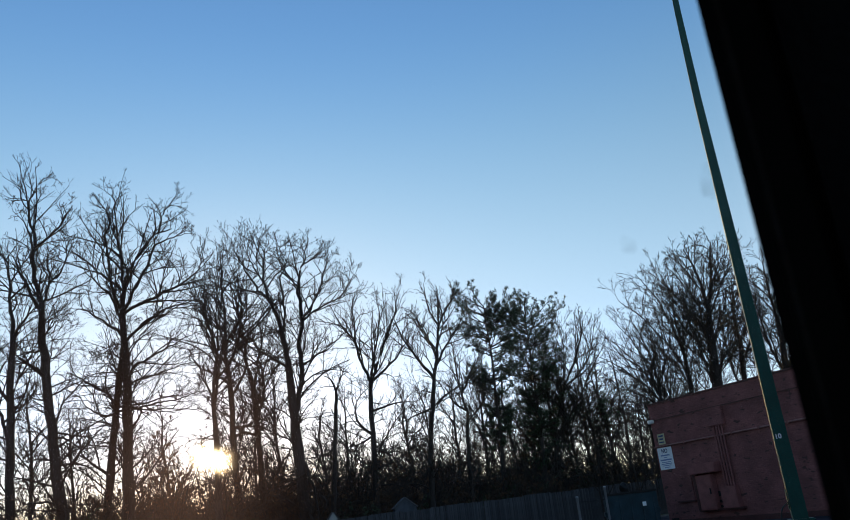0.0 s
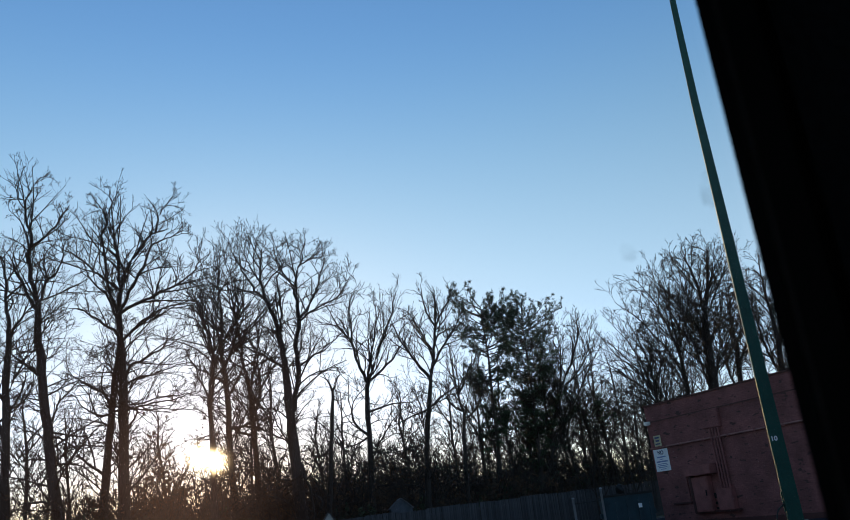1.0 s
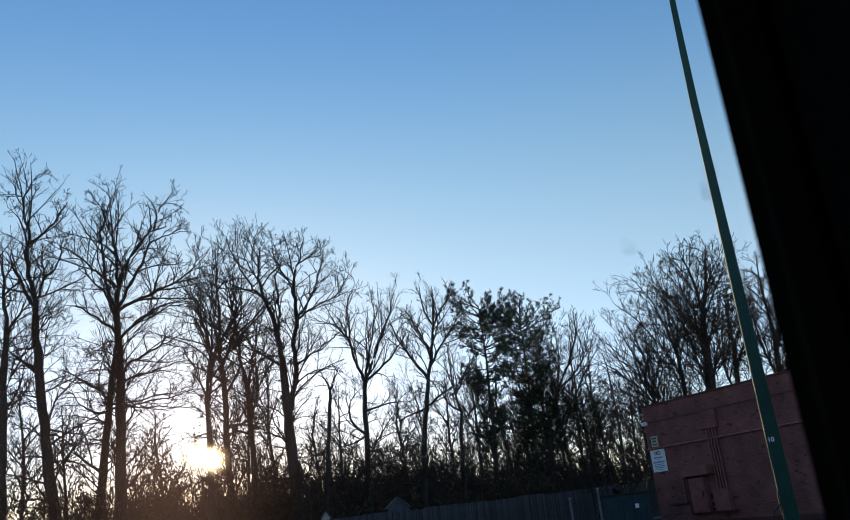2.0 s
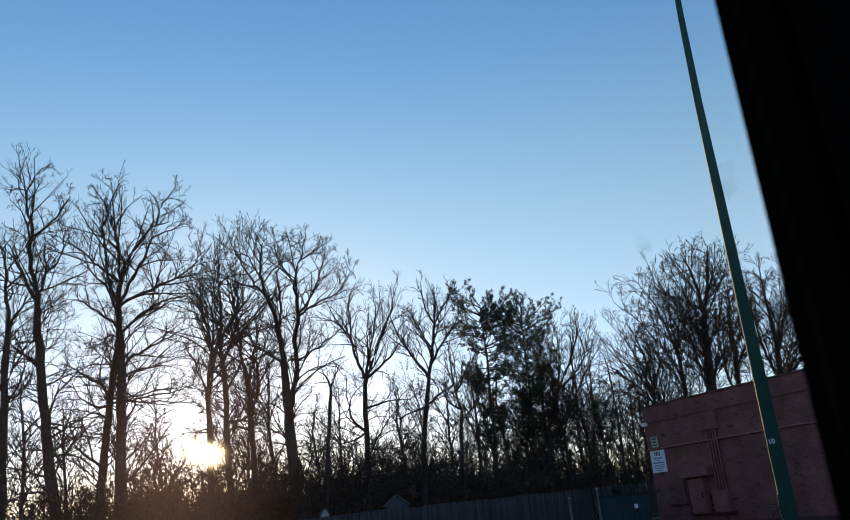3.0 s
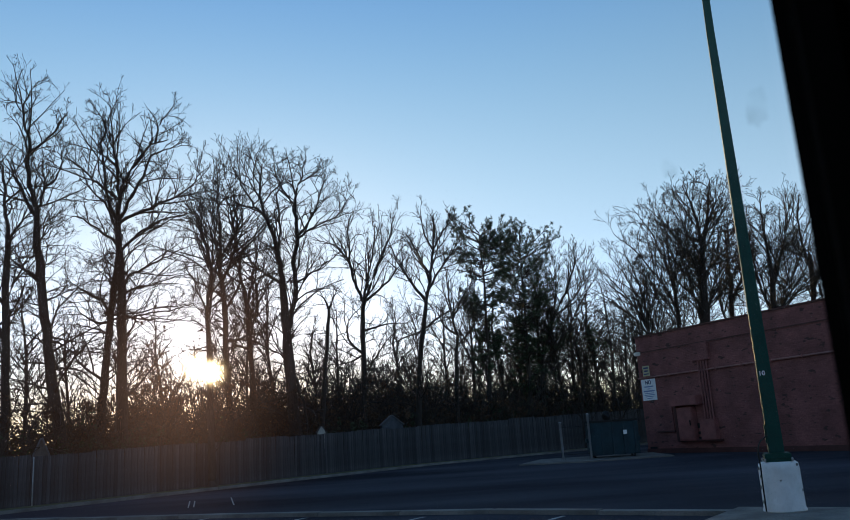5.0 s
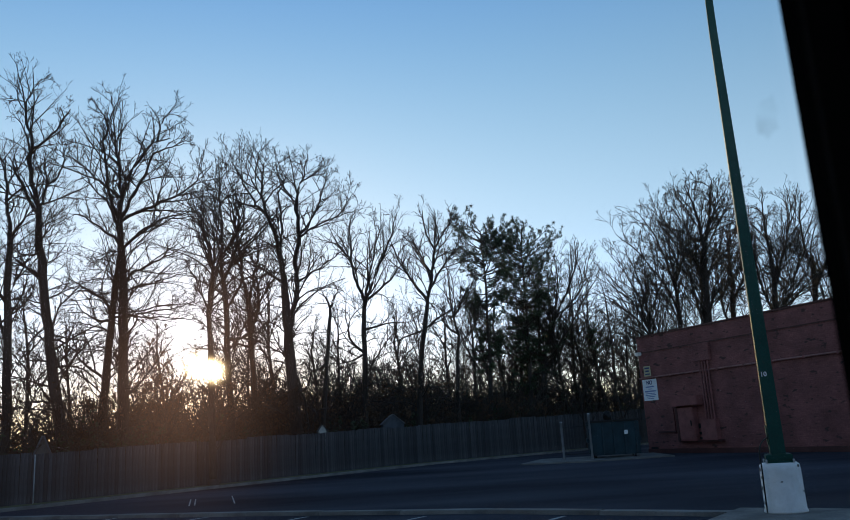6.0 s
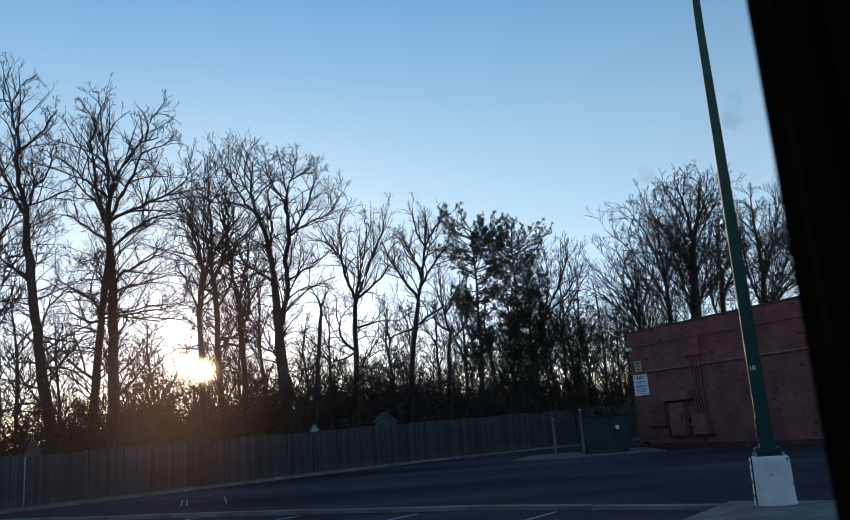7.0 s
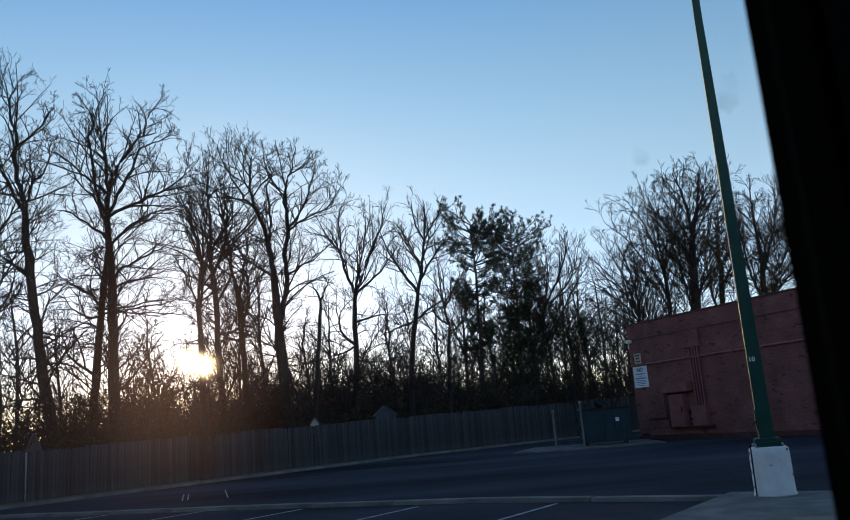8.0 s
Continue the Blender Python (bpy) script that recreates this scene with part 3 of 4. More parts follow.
    ob["label"] = "leafless branches and fine twigs"
    return root


bare_tree((-17.9, 33.5, 0.75, -0.3, 10.7, -0, 0.2, [
    (0, 1, -1, 4.9, 0.06, 0.091),
    (0, 0.95, 1.3, 1.5, -0.19, 0.081),
    (0, 0.7, 0.7, 0.2, 0.48, 0.071),
    (0, 0.55, -1.9, 5.4, -0.03, 0.081),
    (0, 0.7, -1.8, 6.5, -0.11, 0.071),
]), 100, "leafless grey-brown tree in the woods behind the fence", 0.7, 0.0078, 2)
bare_tree((-15.9, 34.5, 1.22, -1.54, 11.17, 0, 0.25, [
    (0, 1, -1.4, 2.9, 0, 0.1),
    (0, 1, -0.5, 3.7, -0.03, 0.13),
    (2, 1, 0.3, 3.7, -0.13, 0.075),
    (2, 0.95, 1.9, 2.1, 0.06, 0.065),
    (0, 0.98, 0.2, 3.7, 0.04, 0.08),
    (0, 0.87, 1.2, 1.2, -0.2, 0.05),
    (0, 0.73, -1.7, 1.5, 0, 0.09),
    (0, 0.85, -1.6, -0.5, 0.1, 0.06),
    (0, 0.48, -1.7, 0.8, 0.05, 0.05),
    (0, 0.4, -2, 0, 0.1, 0.05),
    (0, 0.39, 1.5, 1.5, 0.08, 0.055),
    (0, 0.24, -2.3, 0, 0.1, 0.055),
    (2, 0.76, -1.2, 2.9, 0.05, 0.06),
    (5, 0.52, 0.9, 2.3, 0.1, 0.05),
    (0, 0.63, -1.1, 0.5, 0, 0.045),
]), 101, "tall bare oak with crooked leaning trunk behind the fence", 0.8, 0.0078, 3)
bare_tree((-14.2, 37, 1.99, -0.51, 10.84, -0.01, 0.26, [
    (0, 0.99, 2.6, 4.5, -0.15, 0.135),
    (1, 0.26, -0.7, 5.8, -0.02, 0.085),
    (0, 1, -0.7, 2.3, -0.05, 0.1),
    (3, 1, -0, 2.9, -0.09, 0.065),
    (4, 0.96, -0.8, 1.6, 0.1, 0.045),
    (1, 0.26, -3.7, 3, 0.03, 0.075),
    (0, 1, 1.7, 3.6, 0.04, 0.085),
    (7, 0.98, 2.1, 0.4, -0.1, 0.045),
    (0, 0.99, 4.8, 2.8, 0.07, 0.085),
    (0, 0.85, 4.4, 2, -0.1, 0.075),
    (0, 0.7, 3.8, 2, -0.05, 0.07),
    (0, 0.55, 4.2, 0.7, -0.03, 0.05),
    (0, 0.88, -2.8, 1.9, 0.05, 0.075),
    (0, 0.95, -2.6, 3.6, 0.06, 0.065),
    (1, 0.88, 1, 2.2, -0.05, 0.06),
]), 102, "tall bare oak with wide crooked crown behind the fence", 0.8, 0.0078, 4)
bare_tree((-15.7, 38, 2.06, 0.6, 9.2, -0.01, 0.21, [
    (0, 0.7, -2.7, 1.9, 0.12, 0.08),
    (0, 0.35, -1.9, 2.6, -0.14, 0.08),
    (0, 0.65, -2, 1.4, -0.16, 0.069),
    (0, 0.75, 0.4, 0.8, 0.14, 0.08),
    (0, 0.78, 4.1, 0.9, -0.06, 0.06),
    (0, 0.66, 4.8, -0.6, -0.05, 0.05),
    (0, 0.68, 4.8, 0.3, -0.04, 0.05),
    (0, 0.59, -2.6, 0.7, 0.08, 0.05),
]), 103, "leaning bare trunk beside the tall oak", 0.7, 0.0078, 2)
bare_tree((-9.4, 34.4, 0.01, -0.2, 7.6, -0, 0.16, [
    (0, 0.95, -0.3, 5.3, 0.06, 0.083),
    (0, 0.9, -0.1, 7.6, 0.08, 0.062),
    (0, 1, -1.2, 2.6, 0.01, 0.052),
    (1, 0.4, 0.3, 5.1, 0.01, 0.052),
    (1, 0.7, -1.5, 3.8, -0.01, 0.041),
]), 104, "slender bare tree in front of the wooden fence", 0.7, 0.0078, 1)
bare_tree((-10.5, 42, 1.09, -0.4, 9.5, 0, 0.2, [
    (0, 0.95, -0.3, 7.5, -0.01, 0.114),
    (0, 1, 0.4, 6.2, 0.07, 0.101),
    (0, 0.8, 2.3, 2.7, -0.09, 0.089),
    (0, 1, -1.2, 4.1, -0.12, 0.076),
    (0, 0.9, -2, 1.3, 0.03, 0.076),
    (0, 0.65, 2.5, 0.7, 0.04, 0.076),
    (1, 0.25, 1.4, 4, 0.06, 0.063),
]), 105, "leafless grey-brown tree in the woods behind the fence", 0.7, 0.0078, 2)
bare_tree((-9.7, 44, 0.69, -0.4, 9.6, 0.01, 0.2, [
    (0, 0.95, -1.1, 6.7, 0.01, 0.106),
    (0, 0.9, 0.8, 4.8, 0.03, 0.093),
    (0, 0.65, -2.1, 1.3, -0.03, 0.079),
    (0, 0.75, 2.1, 3.9, 0, 0.079),
    (1, 0.25, -2.1, 2.1, 0.08, 0.066),
]), 106, "leafless grey-brown tree in the woods behind the fence", 0.7, 0.0078, 2)
bare_tree((-7, 42, 0.86, -0.63, 9.4, 0, 0.33, [
    (0, 1, -0.9, 4.1, 0.04, 0.16),
    (1, 1, 0.3, 3.9, -0.1, 0.085),
    (1, 0.92, -2.3, 4.5, -0.05, 0.08),
    (1, 0.42, 0, 3.5, 0.05, 0.075),
    (0, 0.58, 0.7, 7.1, -0.02, 0.16),
    (5, 1, 0.7, 4.8, -0.07, 0.105),
    (6, 0.37, -1.1, 3.1, -0.1, 0.055),
    (5, 0.99, 1.9, 3.9, 0.05, 0.07),
    (5, 0.97, 3.6, 1.5, -0.05, 0.065),
    (5, 0.58, 3.2, 2, 0.02, 0.06),
    (0, 0.99, -3.3, 2.5, -0.04, 0.075),
    (0, 0.52, 1, -4.8, -0.05, 0.1),
    (2, 0.23, -1.1, 3.3, -0.06, 0.055),
    (4, 1, 0.8, 2.4, 0.06, 0.045),
    (6, 0.67, 1.2, 1, 0.1, 0.04),
    (9, 0.63, 1.3, 1.7, 0.05, 0.045),
]), 107, "tall bare oak with two upright stems and fan crown", 0.8, 0.0078, 4)
bare_tree((-6.2, 45, 1, 0.7, 8.2, -0, 0.15, [
    (0, 1, 0.6, 1.3, 0.03, 0.081),
    (0, 1, -0.7, 1, 0.06, 0.068),
    (0, 0.6, -1.4, 0.4, -0.45, 0.068),
    (0, 0.95, 0.7, 0, 0.33, 0.041),
]), 108, "dead broken snag with forked top in the woods", 0.3, 0.0055, 0)
bare_tree((-4, 48, 0.78, 0.3, 9.2, 0, 0.2, [
    (0, 1, -0.6, 6, -0.06, 0.101),
    (0, 1, 1, 5.2, 0.03, 0.087),
    (0, 0.95, 2.6, 6.5, 0.01, 0.087),
    (0, 1, 3.1, 3.3, 0.1, 0.087),
    (0, 0.65, 0.1, 3.2, -0.34, 0.087),
    (0, 0.65, -2.3, -0.5, -0.09, 0.072),
    (0, 0.8, 3.1, 0.3, -0.07, 0.072),
    (1, 0.5, -1.5, 2.6, -0.07, 0.072),
    (0, 0.55, 2.3, -0.1, 0.06, 0.072),
]), 109, "leafless grey-brown tree in the woods behind the fence", 0.7, 0.0078, 3)
bare_tree((-0.8, 50, 0.84, 1.1, 9.7, -0.02, 0.2, [
    (0, 1, 0.7, 5.6, 0.02, 0.105),
    (0, 0.95, -2.5, 4.8, -0.05, 0.105),
    (1, 0.15, -1.5, 3.5, 0.03, 0.075),
    (0, 1, 2.5, 3.6, -0.03, 0.09),
    (0, 0.75, -2.8, -1, 0.03, 0.075),
    (1, 0.5, 1.9, 2.8, -0.06, 0.075),
    (1, 0.55, -0.7, 3.1, -0.06, 0.075),
    (0, 0.75, 2.9, 1.6, -0.05, 0.075),
]), 110, "leafless grey-brown tree in the woods behind the fence", 0.7, 0.0078, 3)
bare_tree((1.8, 53, 0.97, 0.4, 7.2, -0.01, 0.16, [
    (0, 1, -1.4, 2.3, -0.15, 0.08),
    (0, 1, -0.6, 5.7, -0.01, 0.08),
    (2, 0.2, 1.8, 2.9, 0.01, 0.08),
    (0, 0.9, 2.4, 2.8, 0.03, 0.064),
]), 111, "leafless grey-brown tree in the woods behind the fence", 0.7, 0.0095, 2)
bare_tree((8.3, 60, 1.24, 2.3, 9.7, -0.06, 0.14, [
    (0, 1, 1.6, 5.1, 0.06, 0.09),
    (0, 0.8, 0.7, 6.1, 0.04, 0.072),
    (0, 0.5, 4.7, 6.5, 0.03, 0.09),
    (0, 0.6, 0.6, 7.6, -0.09, 0.072),
    (0, 0.9, 3.2, 5, 0.13, 0.072),
]), 112, "slim young bare tree beside the dark pines", 0.7, 0.0095, 5)
bare_tree((19.1, 55, 0.84, 1.2, 12.59, 0, 0.4, [
    (0, 0.99, -0.8, 5.3, 0.05, 0.16),
    (0, 1, 1.4, 5.5, 0.05, 0.16),
    (1, 0.29, -2, 3.5, 0.05, 0.06),
    (1, 0.61, 0.7, 2.6, -0.08, 0.055),
    (2, 0.37, 2.1, 3.2, -0.05, 0.065),
    (0, 0.96, 3.6, 4.9, -0.05, 0.085),
    (0, 0.8, 3.8, 3.8, -0.06, 0.085),
    (0, 0.64, 4.3, 3.5, -0.08, 0.085),
    (0, 0.92, -2.5, 5.4, 0.05, 0.07),
    (0, 0.83, -3.8, 6.2, 0.05, 0.08),
    (0, 0.74, -4.5, 4.6, 0.07, 0.08),
    (0, 0.65, -3.8, 4.1, 0.06, 0.08),
    (0, 0.6, 2.5, 4.7, -0.03, 0.07),
    (0, 0.8, -1.5, 4.1, 0.05, 0.07),
    (2, 0.19, 1.8, 3.1, 0, 0.055),
]), 113, "large bare oak with broad round crown behind brick building", 0.78, 0.0092, 5)
bare_tree((15.5, 54, 1.11, -0.05, 6.48, 0.05, 0.22, [
    (0, 0.99, -3, 4.9, 0.06, 0.09),
    (0, 0.91, -4.2, 4.3, 0.09, 0.085),
    (0, 0.85, -4.2, 2.4, 0.1, 0.08),
    (0, 1, -1.2, 6.3, 0.05, 0.09),
    (0, 1, 0.1, 5.3, 0, 0.08),
    (0, 0.94, 1.9, 4.4, -0.05, 0.07),
    (0, 0.94, -2.3, 6.3, 0.05, 0.08),
]), 114, "bare tree with fanned low limbs beside brick building", 0.65, 0.0105, 10)
bare_tree((24.3, 57, 0.89, 1.6, 11.8, 0.02, 0.27, [
    (0, 0.95, 0.1, 5.9, -0.04, 0.137),
    (0, 0.8, 2.1, 7.5, 0.05, 0.137),
    (0, 0.55, 4, 7.8, 0, 0.12),
    (0, 0.65, -1.1, 6.6, -0.04, 0.12),
]), 115, "leafless grey-brown tree in the woods behind the fence", 0.78, 0.0095, 6)
bare_tree((22.2, 59, 1.06, 1.5, 10.5, -0, 0.25, [
    (0, 0.95, 0.8, 6.5, -0.05, 0.124),
    (0, 0.85, 2.5, 6.4, 0.05, 0.124),
    (0, 0.65, -0.6, 6.9, -0.06, 0.107),
]), 116, "leafless grey-brown tree in the woods behind the fence", 0.78, 0.0095, 6)
bare_tree((29.4, 60, 0.59, 1.1, 12.9, -0.01, 0.27, [
    (0, 0.9, -0, 6.3, -0.05, 0.126),
    (0, 0.8, 2.5, 6.3, 0.06, 0.126),
    (0, 0.55, 4.7, 6.8, 0.04, 0.108),
]), 117, "leafless grey-brown tree in the woods behind the fence", 0.78, 0.0095, 5)
bare_tree((17.6, 56, 0.97, 0.66, 9.77, 0.02, 0.22, [
    (0, 1, -0.6, 6.7, 0.05, 0.1),
    (0, 0.93, -2.5, 7.5, 0.06, 0.09),
    (0, 0.8, -4.2, 6.8, 0.09, 0.085),
    (0, 1, 0.7, 5.2, 0.02, 0.08),
    (0, 0.76, -3.5, 4.8, 0.08, 0.08),
    (0, 0.89, 1.8, 4.2, -0.05, 0.06),
]), 118, "many-limbed bare tree crowding the large oak", 0.65, 0.0105, 8)


# ---- pines ----
def pine(x, y, h, width, low, seed, label, n=84):
    rng = np.random.default_rng(seed)
    root = thing("pine_tree", label, "tree", (x, y, -0.03), "pines")
    P = curve(rng, (0, 0, 0), (rng.uniform(0.4, 0.9), 0, h * 0.97), 0.01, 0, 18, 0.03)
    R = np.linspace(0.2, 0.03, 18)
    v, q = tubes(P[None], R[None], 10)
    ob = new("trunk", mesh_of("trunk", [(v, q, 0)], [BARK]))
    ob.parent = root
    # boughs leave the trunk in rough whorls
    t = low + (1 - low) * np.sort(rng.random(n)) ** 0.62
    t = np.clip(np.round(t * h / 0.6) * 0.6 / h + rng.normal(size=n) * 0.012, low, 0.995)
    A, D, Ln = [], [], []
    for i in range(n):
        a = line_at(P, min(t[i], 0.995))
        az = rng.uniform(0, 2 * math.pi)
        f = (t[i] - low) / (1 - low)
        ln = width * (0.25 + 0.75 * math.sin(math.pi * min(0.95, 0.2 + 1.1 * (1 - f) ** 0.8)) ** 0.8) * rng.uniform(0.5, 1.05)
        A.append(a), D.append((math.cos(az), math.sin(az), rng.uniform(-0.1, 0.1) + 0.5 * f ** 4)), Ln.append(ln)
    p, d, ln = np.array(A), unit(np.array(D)), np.array(Ln)
    line = [p]
    for _ in range(7):
        d = unit(d + 0.13 * rng.normal(size=d.shape) + np.array([0, 0, 0.06]))
        p = p + d * (ln / 7)[:, None]
        line.append(p)
    B = np.stack(line, 1)
    BR = np.linspace(0.045, 0.012, 8)[None].repeat(n, 0)
    P2, R2 = sprout(rng, B, BR, 8, 0.3, 0.38, (30, 65), 5, 0.22, 0.15, 0.6, 0.008)
    P3, R3 = sprout(rng, P2, R2, 3, 0.35, 0.55, (25, 60), 3, 0.2, 0.15, 0.6, 0.007)
    pieces = [(*tubes(B, BR, 5), 0), (*tubes(P2, R2, 3), 0), (*tubes(P3, R3, 3), 0)]
    ob = new("bough", mesh_of("bough", pieces, [TWIG]))
    ob.parent = root
    tips = np.concatenate([P2[:, -1], P2[:, 3], P2[:, 2], P3[:, -1], P3[:, 1], (P3[:, 1] + P3[:, 2]) / 2])
    tips = tips[rng.random(len(tips)) < 0.85] + 0.03 * rng.normal(size=(1, 3))
    per = 4
    c = np.repeat(tips, per, 0)
    d = unit(rng.normal(size=c.shape) + np.array([0, 0, 0.5]))
    ln = rng.uniform(0.08, 0.22, (len(c), 1))
    s = unit(np.cross(d, rng.normal(size=c.shape))) * rng.uniform(0.012, 0.029, (len(c), 1))
    e = c + d * ln
    v = np.stack([c - s * 0.6, c + s * 0.6, e + s * 0.35, e - s * 0.35], 1).reshape(-1, 3)
    q = np.arange(len(v)).reshape(-1, 4)
    ob = new("needles", mesh_of("needles", [(v, q, 0)], [NEEDLE], False))
    ob.parent = root
    ob["label"] = "dark green needle tufts"
    return root


# ---- slimmer trees standing among the large ones: place, height, radius ----
def slim_tree(x, y, h, r, seed):
    rng = np.random.default_rng(seed)
    lean = rng.uniform(-0.1, 0.02) * h
    limbs = []
    for i in range(9):
        t = 0.35 + 0.07 * i
        side = rng.choice((-1, 1))
        ln = h * rng.uniform(0.2, 0.34) * (1.15 - 0.5 * i / 9)
        a = math.radians(rng.uniform(18, 50))
        limbs.append((0, min(t, 1.0), side * ln * math.sin(a), ln * math.cos(a), -side * 0.06, r * rng.uniform(0.35, 0.5)))
    limbs.append((0, 1.0, rng.uniform(-0.5, 0.5), h * 0.28, 0.02, r * 0.6))
    return bare_tree((x, y, 1.0, lean, h * 0.68, rng.uniform(-0.03, 0.03), r, limbs), seed, "slim leafless tree among the larger trunks", 0.55, 0.0115)


for i, (az, dist, h) in enumerate(((-27, 48, 12), (-24.3, 52, 11), (-21, 50, 10.5), (-18.3, 55, 11), (-13.8, 52, 12.5), (-12.6, 60, 13), (-10.2, 56, 13.5), (-8.2, 58, 10.5), (-6.3, 60, 11.5), (-1.6, 58, 11), (1.8, 64, 12.5), (4.6, 66, 13.5), (7.6, 64, 14), (9.4, 70, 15), (10.6, 66, 14), (11.8, 72, 15), (13.0, 68, 13.5), (14.2, 66, 11), (3.2, 60, 12), (5.8, 62, 13), (6.8, 68, 14.5), (8.6, 62, 14), (10.0, 60, 12.5), (11.2, 62, 13), (12.4, 64, 12), (15.2, 70, 12))):
    slim_tree(math.tan(radians(az)) * dist, dist, h, 0.06 + h * 0.0055, 300 + i)

pine(4.0, 56, 16.5, 3.5, 0.3, 11, "tall dark green pine with thin ragged crown", 116)
pine(7.1, 58, 15.7, 3.9, 0.25, 12, "dark green pine with dense layered branches", 135)
pine(8.2, 60, 10.0, 3.0, 0.3, 13, "low dark pine beneath the bare trees", 20)
pine(11.4, 62, 8.6, 3.0, 0.3, 14, "low dark pine beside the brick building", 18)


# ---- woods and undergrowth ----
def along_fence(u):
    """A place on the fence line, u from 0 to 1."""
    a, b, c = FENCE_LINE
    l1, l2 = (b - a).length, (c - b).length
    s = u * (l1 + l2)
    return a + (b - a) * (s / l1) if s < l1 else b + (c - b) * ((s - l1) / l2)


def far_woods():
    """Thin bare trees in depth behind the first rows."""
    rng = np.random.default_rng(5)
    pieces = []
    n = 265
    az = np.radians(np.concatenate([rng.uniform(-34, 33, n - 145), rng.uniform(6, 18, 20), rng.uniform(-11, 8, 125)]))
    dist = rng.uniform(54, 125, n) + np.where(az < math.radians(-8), 8, 0)
    base = np.stack([np.sin(az) * dist, np.cos(az) * dist, np.full(n, -0.1)], 1)
    right = np.clip((np.degrees(az) + 6) / 14, 0, 1)
    h = rng.uniform(4.5, 9.5, n) * (0.95 + 0.15 * right) * (dist / 75)
    k = 9
    d = unit(np.stack([rng.normal(size=n) * 0.07, rng.normal(size=n) * 0.07, np.ones(n)], 1))
    line, p = [base], base
    for _ in range(k - 1):
        d = unit(d + 0.05 * rng.normal(size=d.shape) + np.array([0, 0, 0.05]))
        p = p + d * (h / (k - 1))[:, None]
        line.append(p)
    P = np.stack(line, 1)
    R = (0.03 + h * 0.0075)[:, None] * np.linspace(1, 0.25, k)[None]
    P1, R1 = sprout(rng, P, R, 9, 0.2, 0.46, (28, 72), 5, 0.16, 0.26, 0.6, 0.017)
    P2, R2 = sprout(rng, P1, R1, 5, 0.2, 0.6, (28, 70), 3, 0.14, 0.26, 0.6, 0.014)
    P3, R3 = sprout(rng, P2, R2, 3, 0.2, 0.75, (28, 65), 2, 0.12, 0.24, 0.6, 0.0135)
    for PP, RR, s in ((P, R, 6), (P1, R1, 4), (P2, R2, 3), (P3, R3, 3)):
        pieces.append((*tubes(PP, RR, s), 0))
    ob = new("far_woods", mesh_of("far_woods", pieces, [TWIG]))
    return tagged(ob, "thin leafless trees of the woods behind", "woods", kind="stuff")


far_woods()


def behind(pts):
    """Metres by which points lie behind the fence line."""
    a, b, c = (np.array(p) for p in FENCE_LINE)
    out = []
    for p, q in ((a, b), (b, c)):
        d = (q - p) / np.linalg.norm(q - p)
        out.append((pts[..., 0] - p[0]) * -d[1] + (pts[..., 1] - p[1]) * d[0])
    return np.maximum(*out)


def undergrowth(name, label, seed, count, near, deep, tall, leaves, leaf_mat, u0, u1, leaf_size=0.045):
    rng = np.random.default_rng(seed)
    u = rng.uniform(u0, u1, count)
    back = near + deep * rng.random(count) ** 1.1
    base = []
    for a, b in zip(u, back):
        p = along_fence(a)
        base.append((p.x - 0.66 * b * 0.8, p.y + 0.75 * b, -0.06))
    base = np.array(base)
    h = tall * rng.uniform(0.35, 1.0, count) * (0.8 + 0.35 * np.sin(u * 37) * np.sin(u * 91 + 1))
    k = 7
    d = unit(np.stack([rng.normal(size=count) * 0.65, rng.normal(size=count) * 0.65, np.ones(count)], 1))
    line, p = [base], base
    for _ in range(k - 1):
        d = unit(d + 0.36 * rng.normal(size=d.shape) + np.array([0, 0, 0.04]))
        p = p + d * (h / (k - 1))[:, None]
        line.append(p)
    P = np.stack(line, 1)
    R = (0.01 + h * 0.006)[:, None] * np.linspace(1, 0.3, k)[None]
    P1, R1 = sprout(rng, P, R, 6, 0.15, 0.6, (30, 80), 5, 0.12, 0.25, 0.6, 0.013)
    P2, R2 = sprout(rng, P1, R1, 4, 0.15, 0.5, (25, 70), 2, 0.08, 0.25, 0.6, 0.011)
    ok, ok1, ok2 = (behind(v).min(1) > 0.3 for v in (P, P1, P2))
    P, R, P1, R1, P2, R2 = P[ok], R[ok], P1[ok1], R1[ok1], P2[ok2], R2[ok2]
    pieces = [(*tubes(P, R, 4), 0), (*tubes(P1, R1, 3), 0), (*tubes(P2, R2, 3), 0)]
    if leaves:
        # leaves cling to the side branches in loose groups
        src = P2[rng.random(len(P2)) < 0.75]
        pick = src[rng.integers(0, len(src), leaves)]
        w = rng.random((leaves, 1))
        c = pick[:, 0] * (1 - w) + pick[:, -1] * w + 0.06 * rng.normal(size=(leaves, 3))
        c = c[behind(c) > 0.25]
        a = unit(rng.normal(size=c.shape)) * leaf_size * rng.uniform(0.6, 1.4, (len(c), 1))
        b = unit(np.cross(a, rng.normal(size=c.shape))) * leaf_size * 0.55 * rng.uniform(0.6, 1.3, (len(c), 1))
        v = np.stack([c - a, c - b * 0.9, c + a, c + b], 1).reshape(-1, 3)
        pieces.append((v, np.arange(len(v)).reshape(-1, 4), 1))
    ob = new(name, mesh_of(name, pieces, [BRUSH, leaf_mat], False))
    return tagged(ob, label, "undergrowth", kind="stuff")


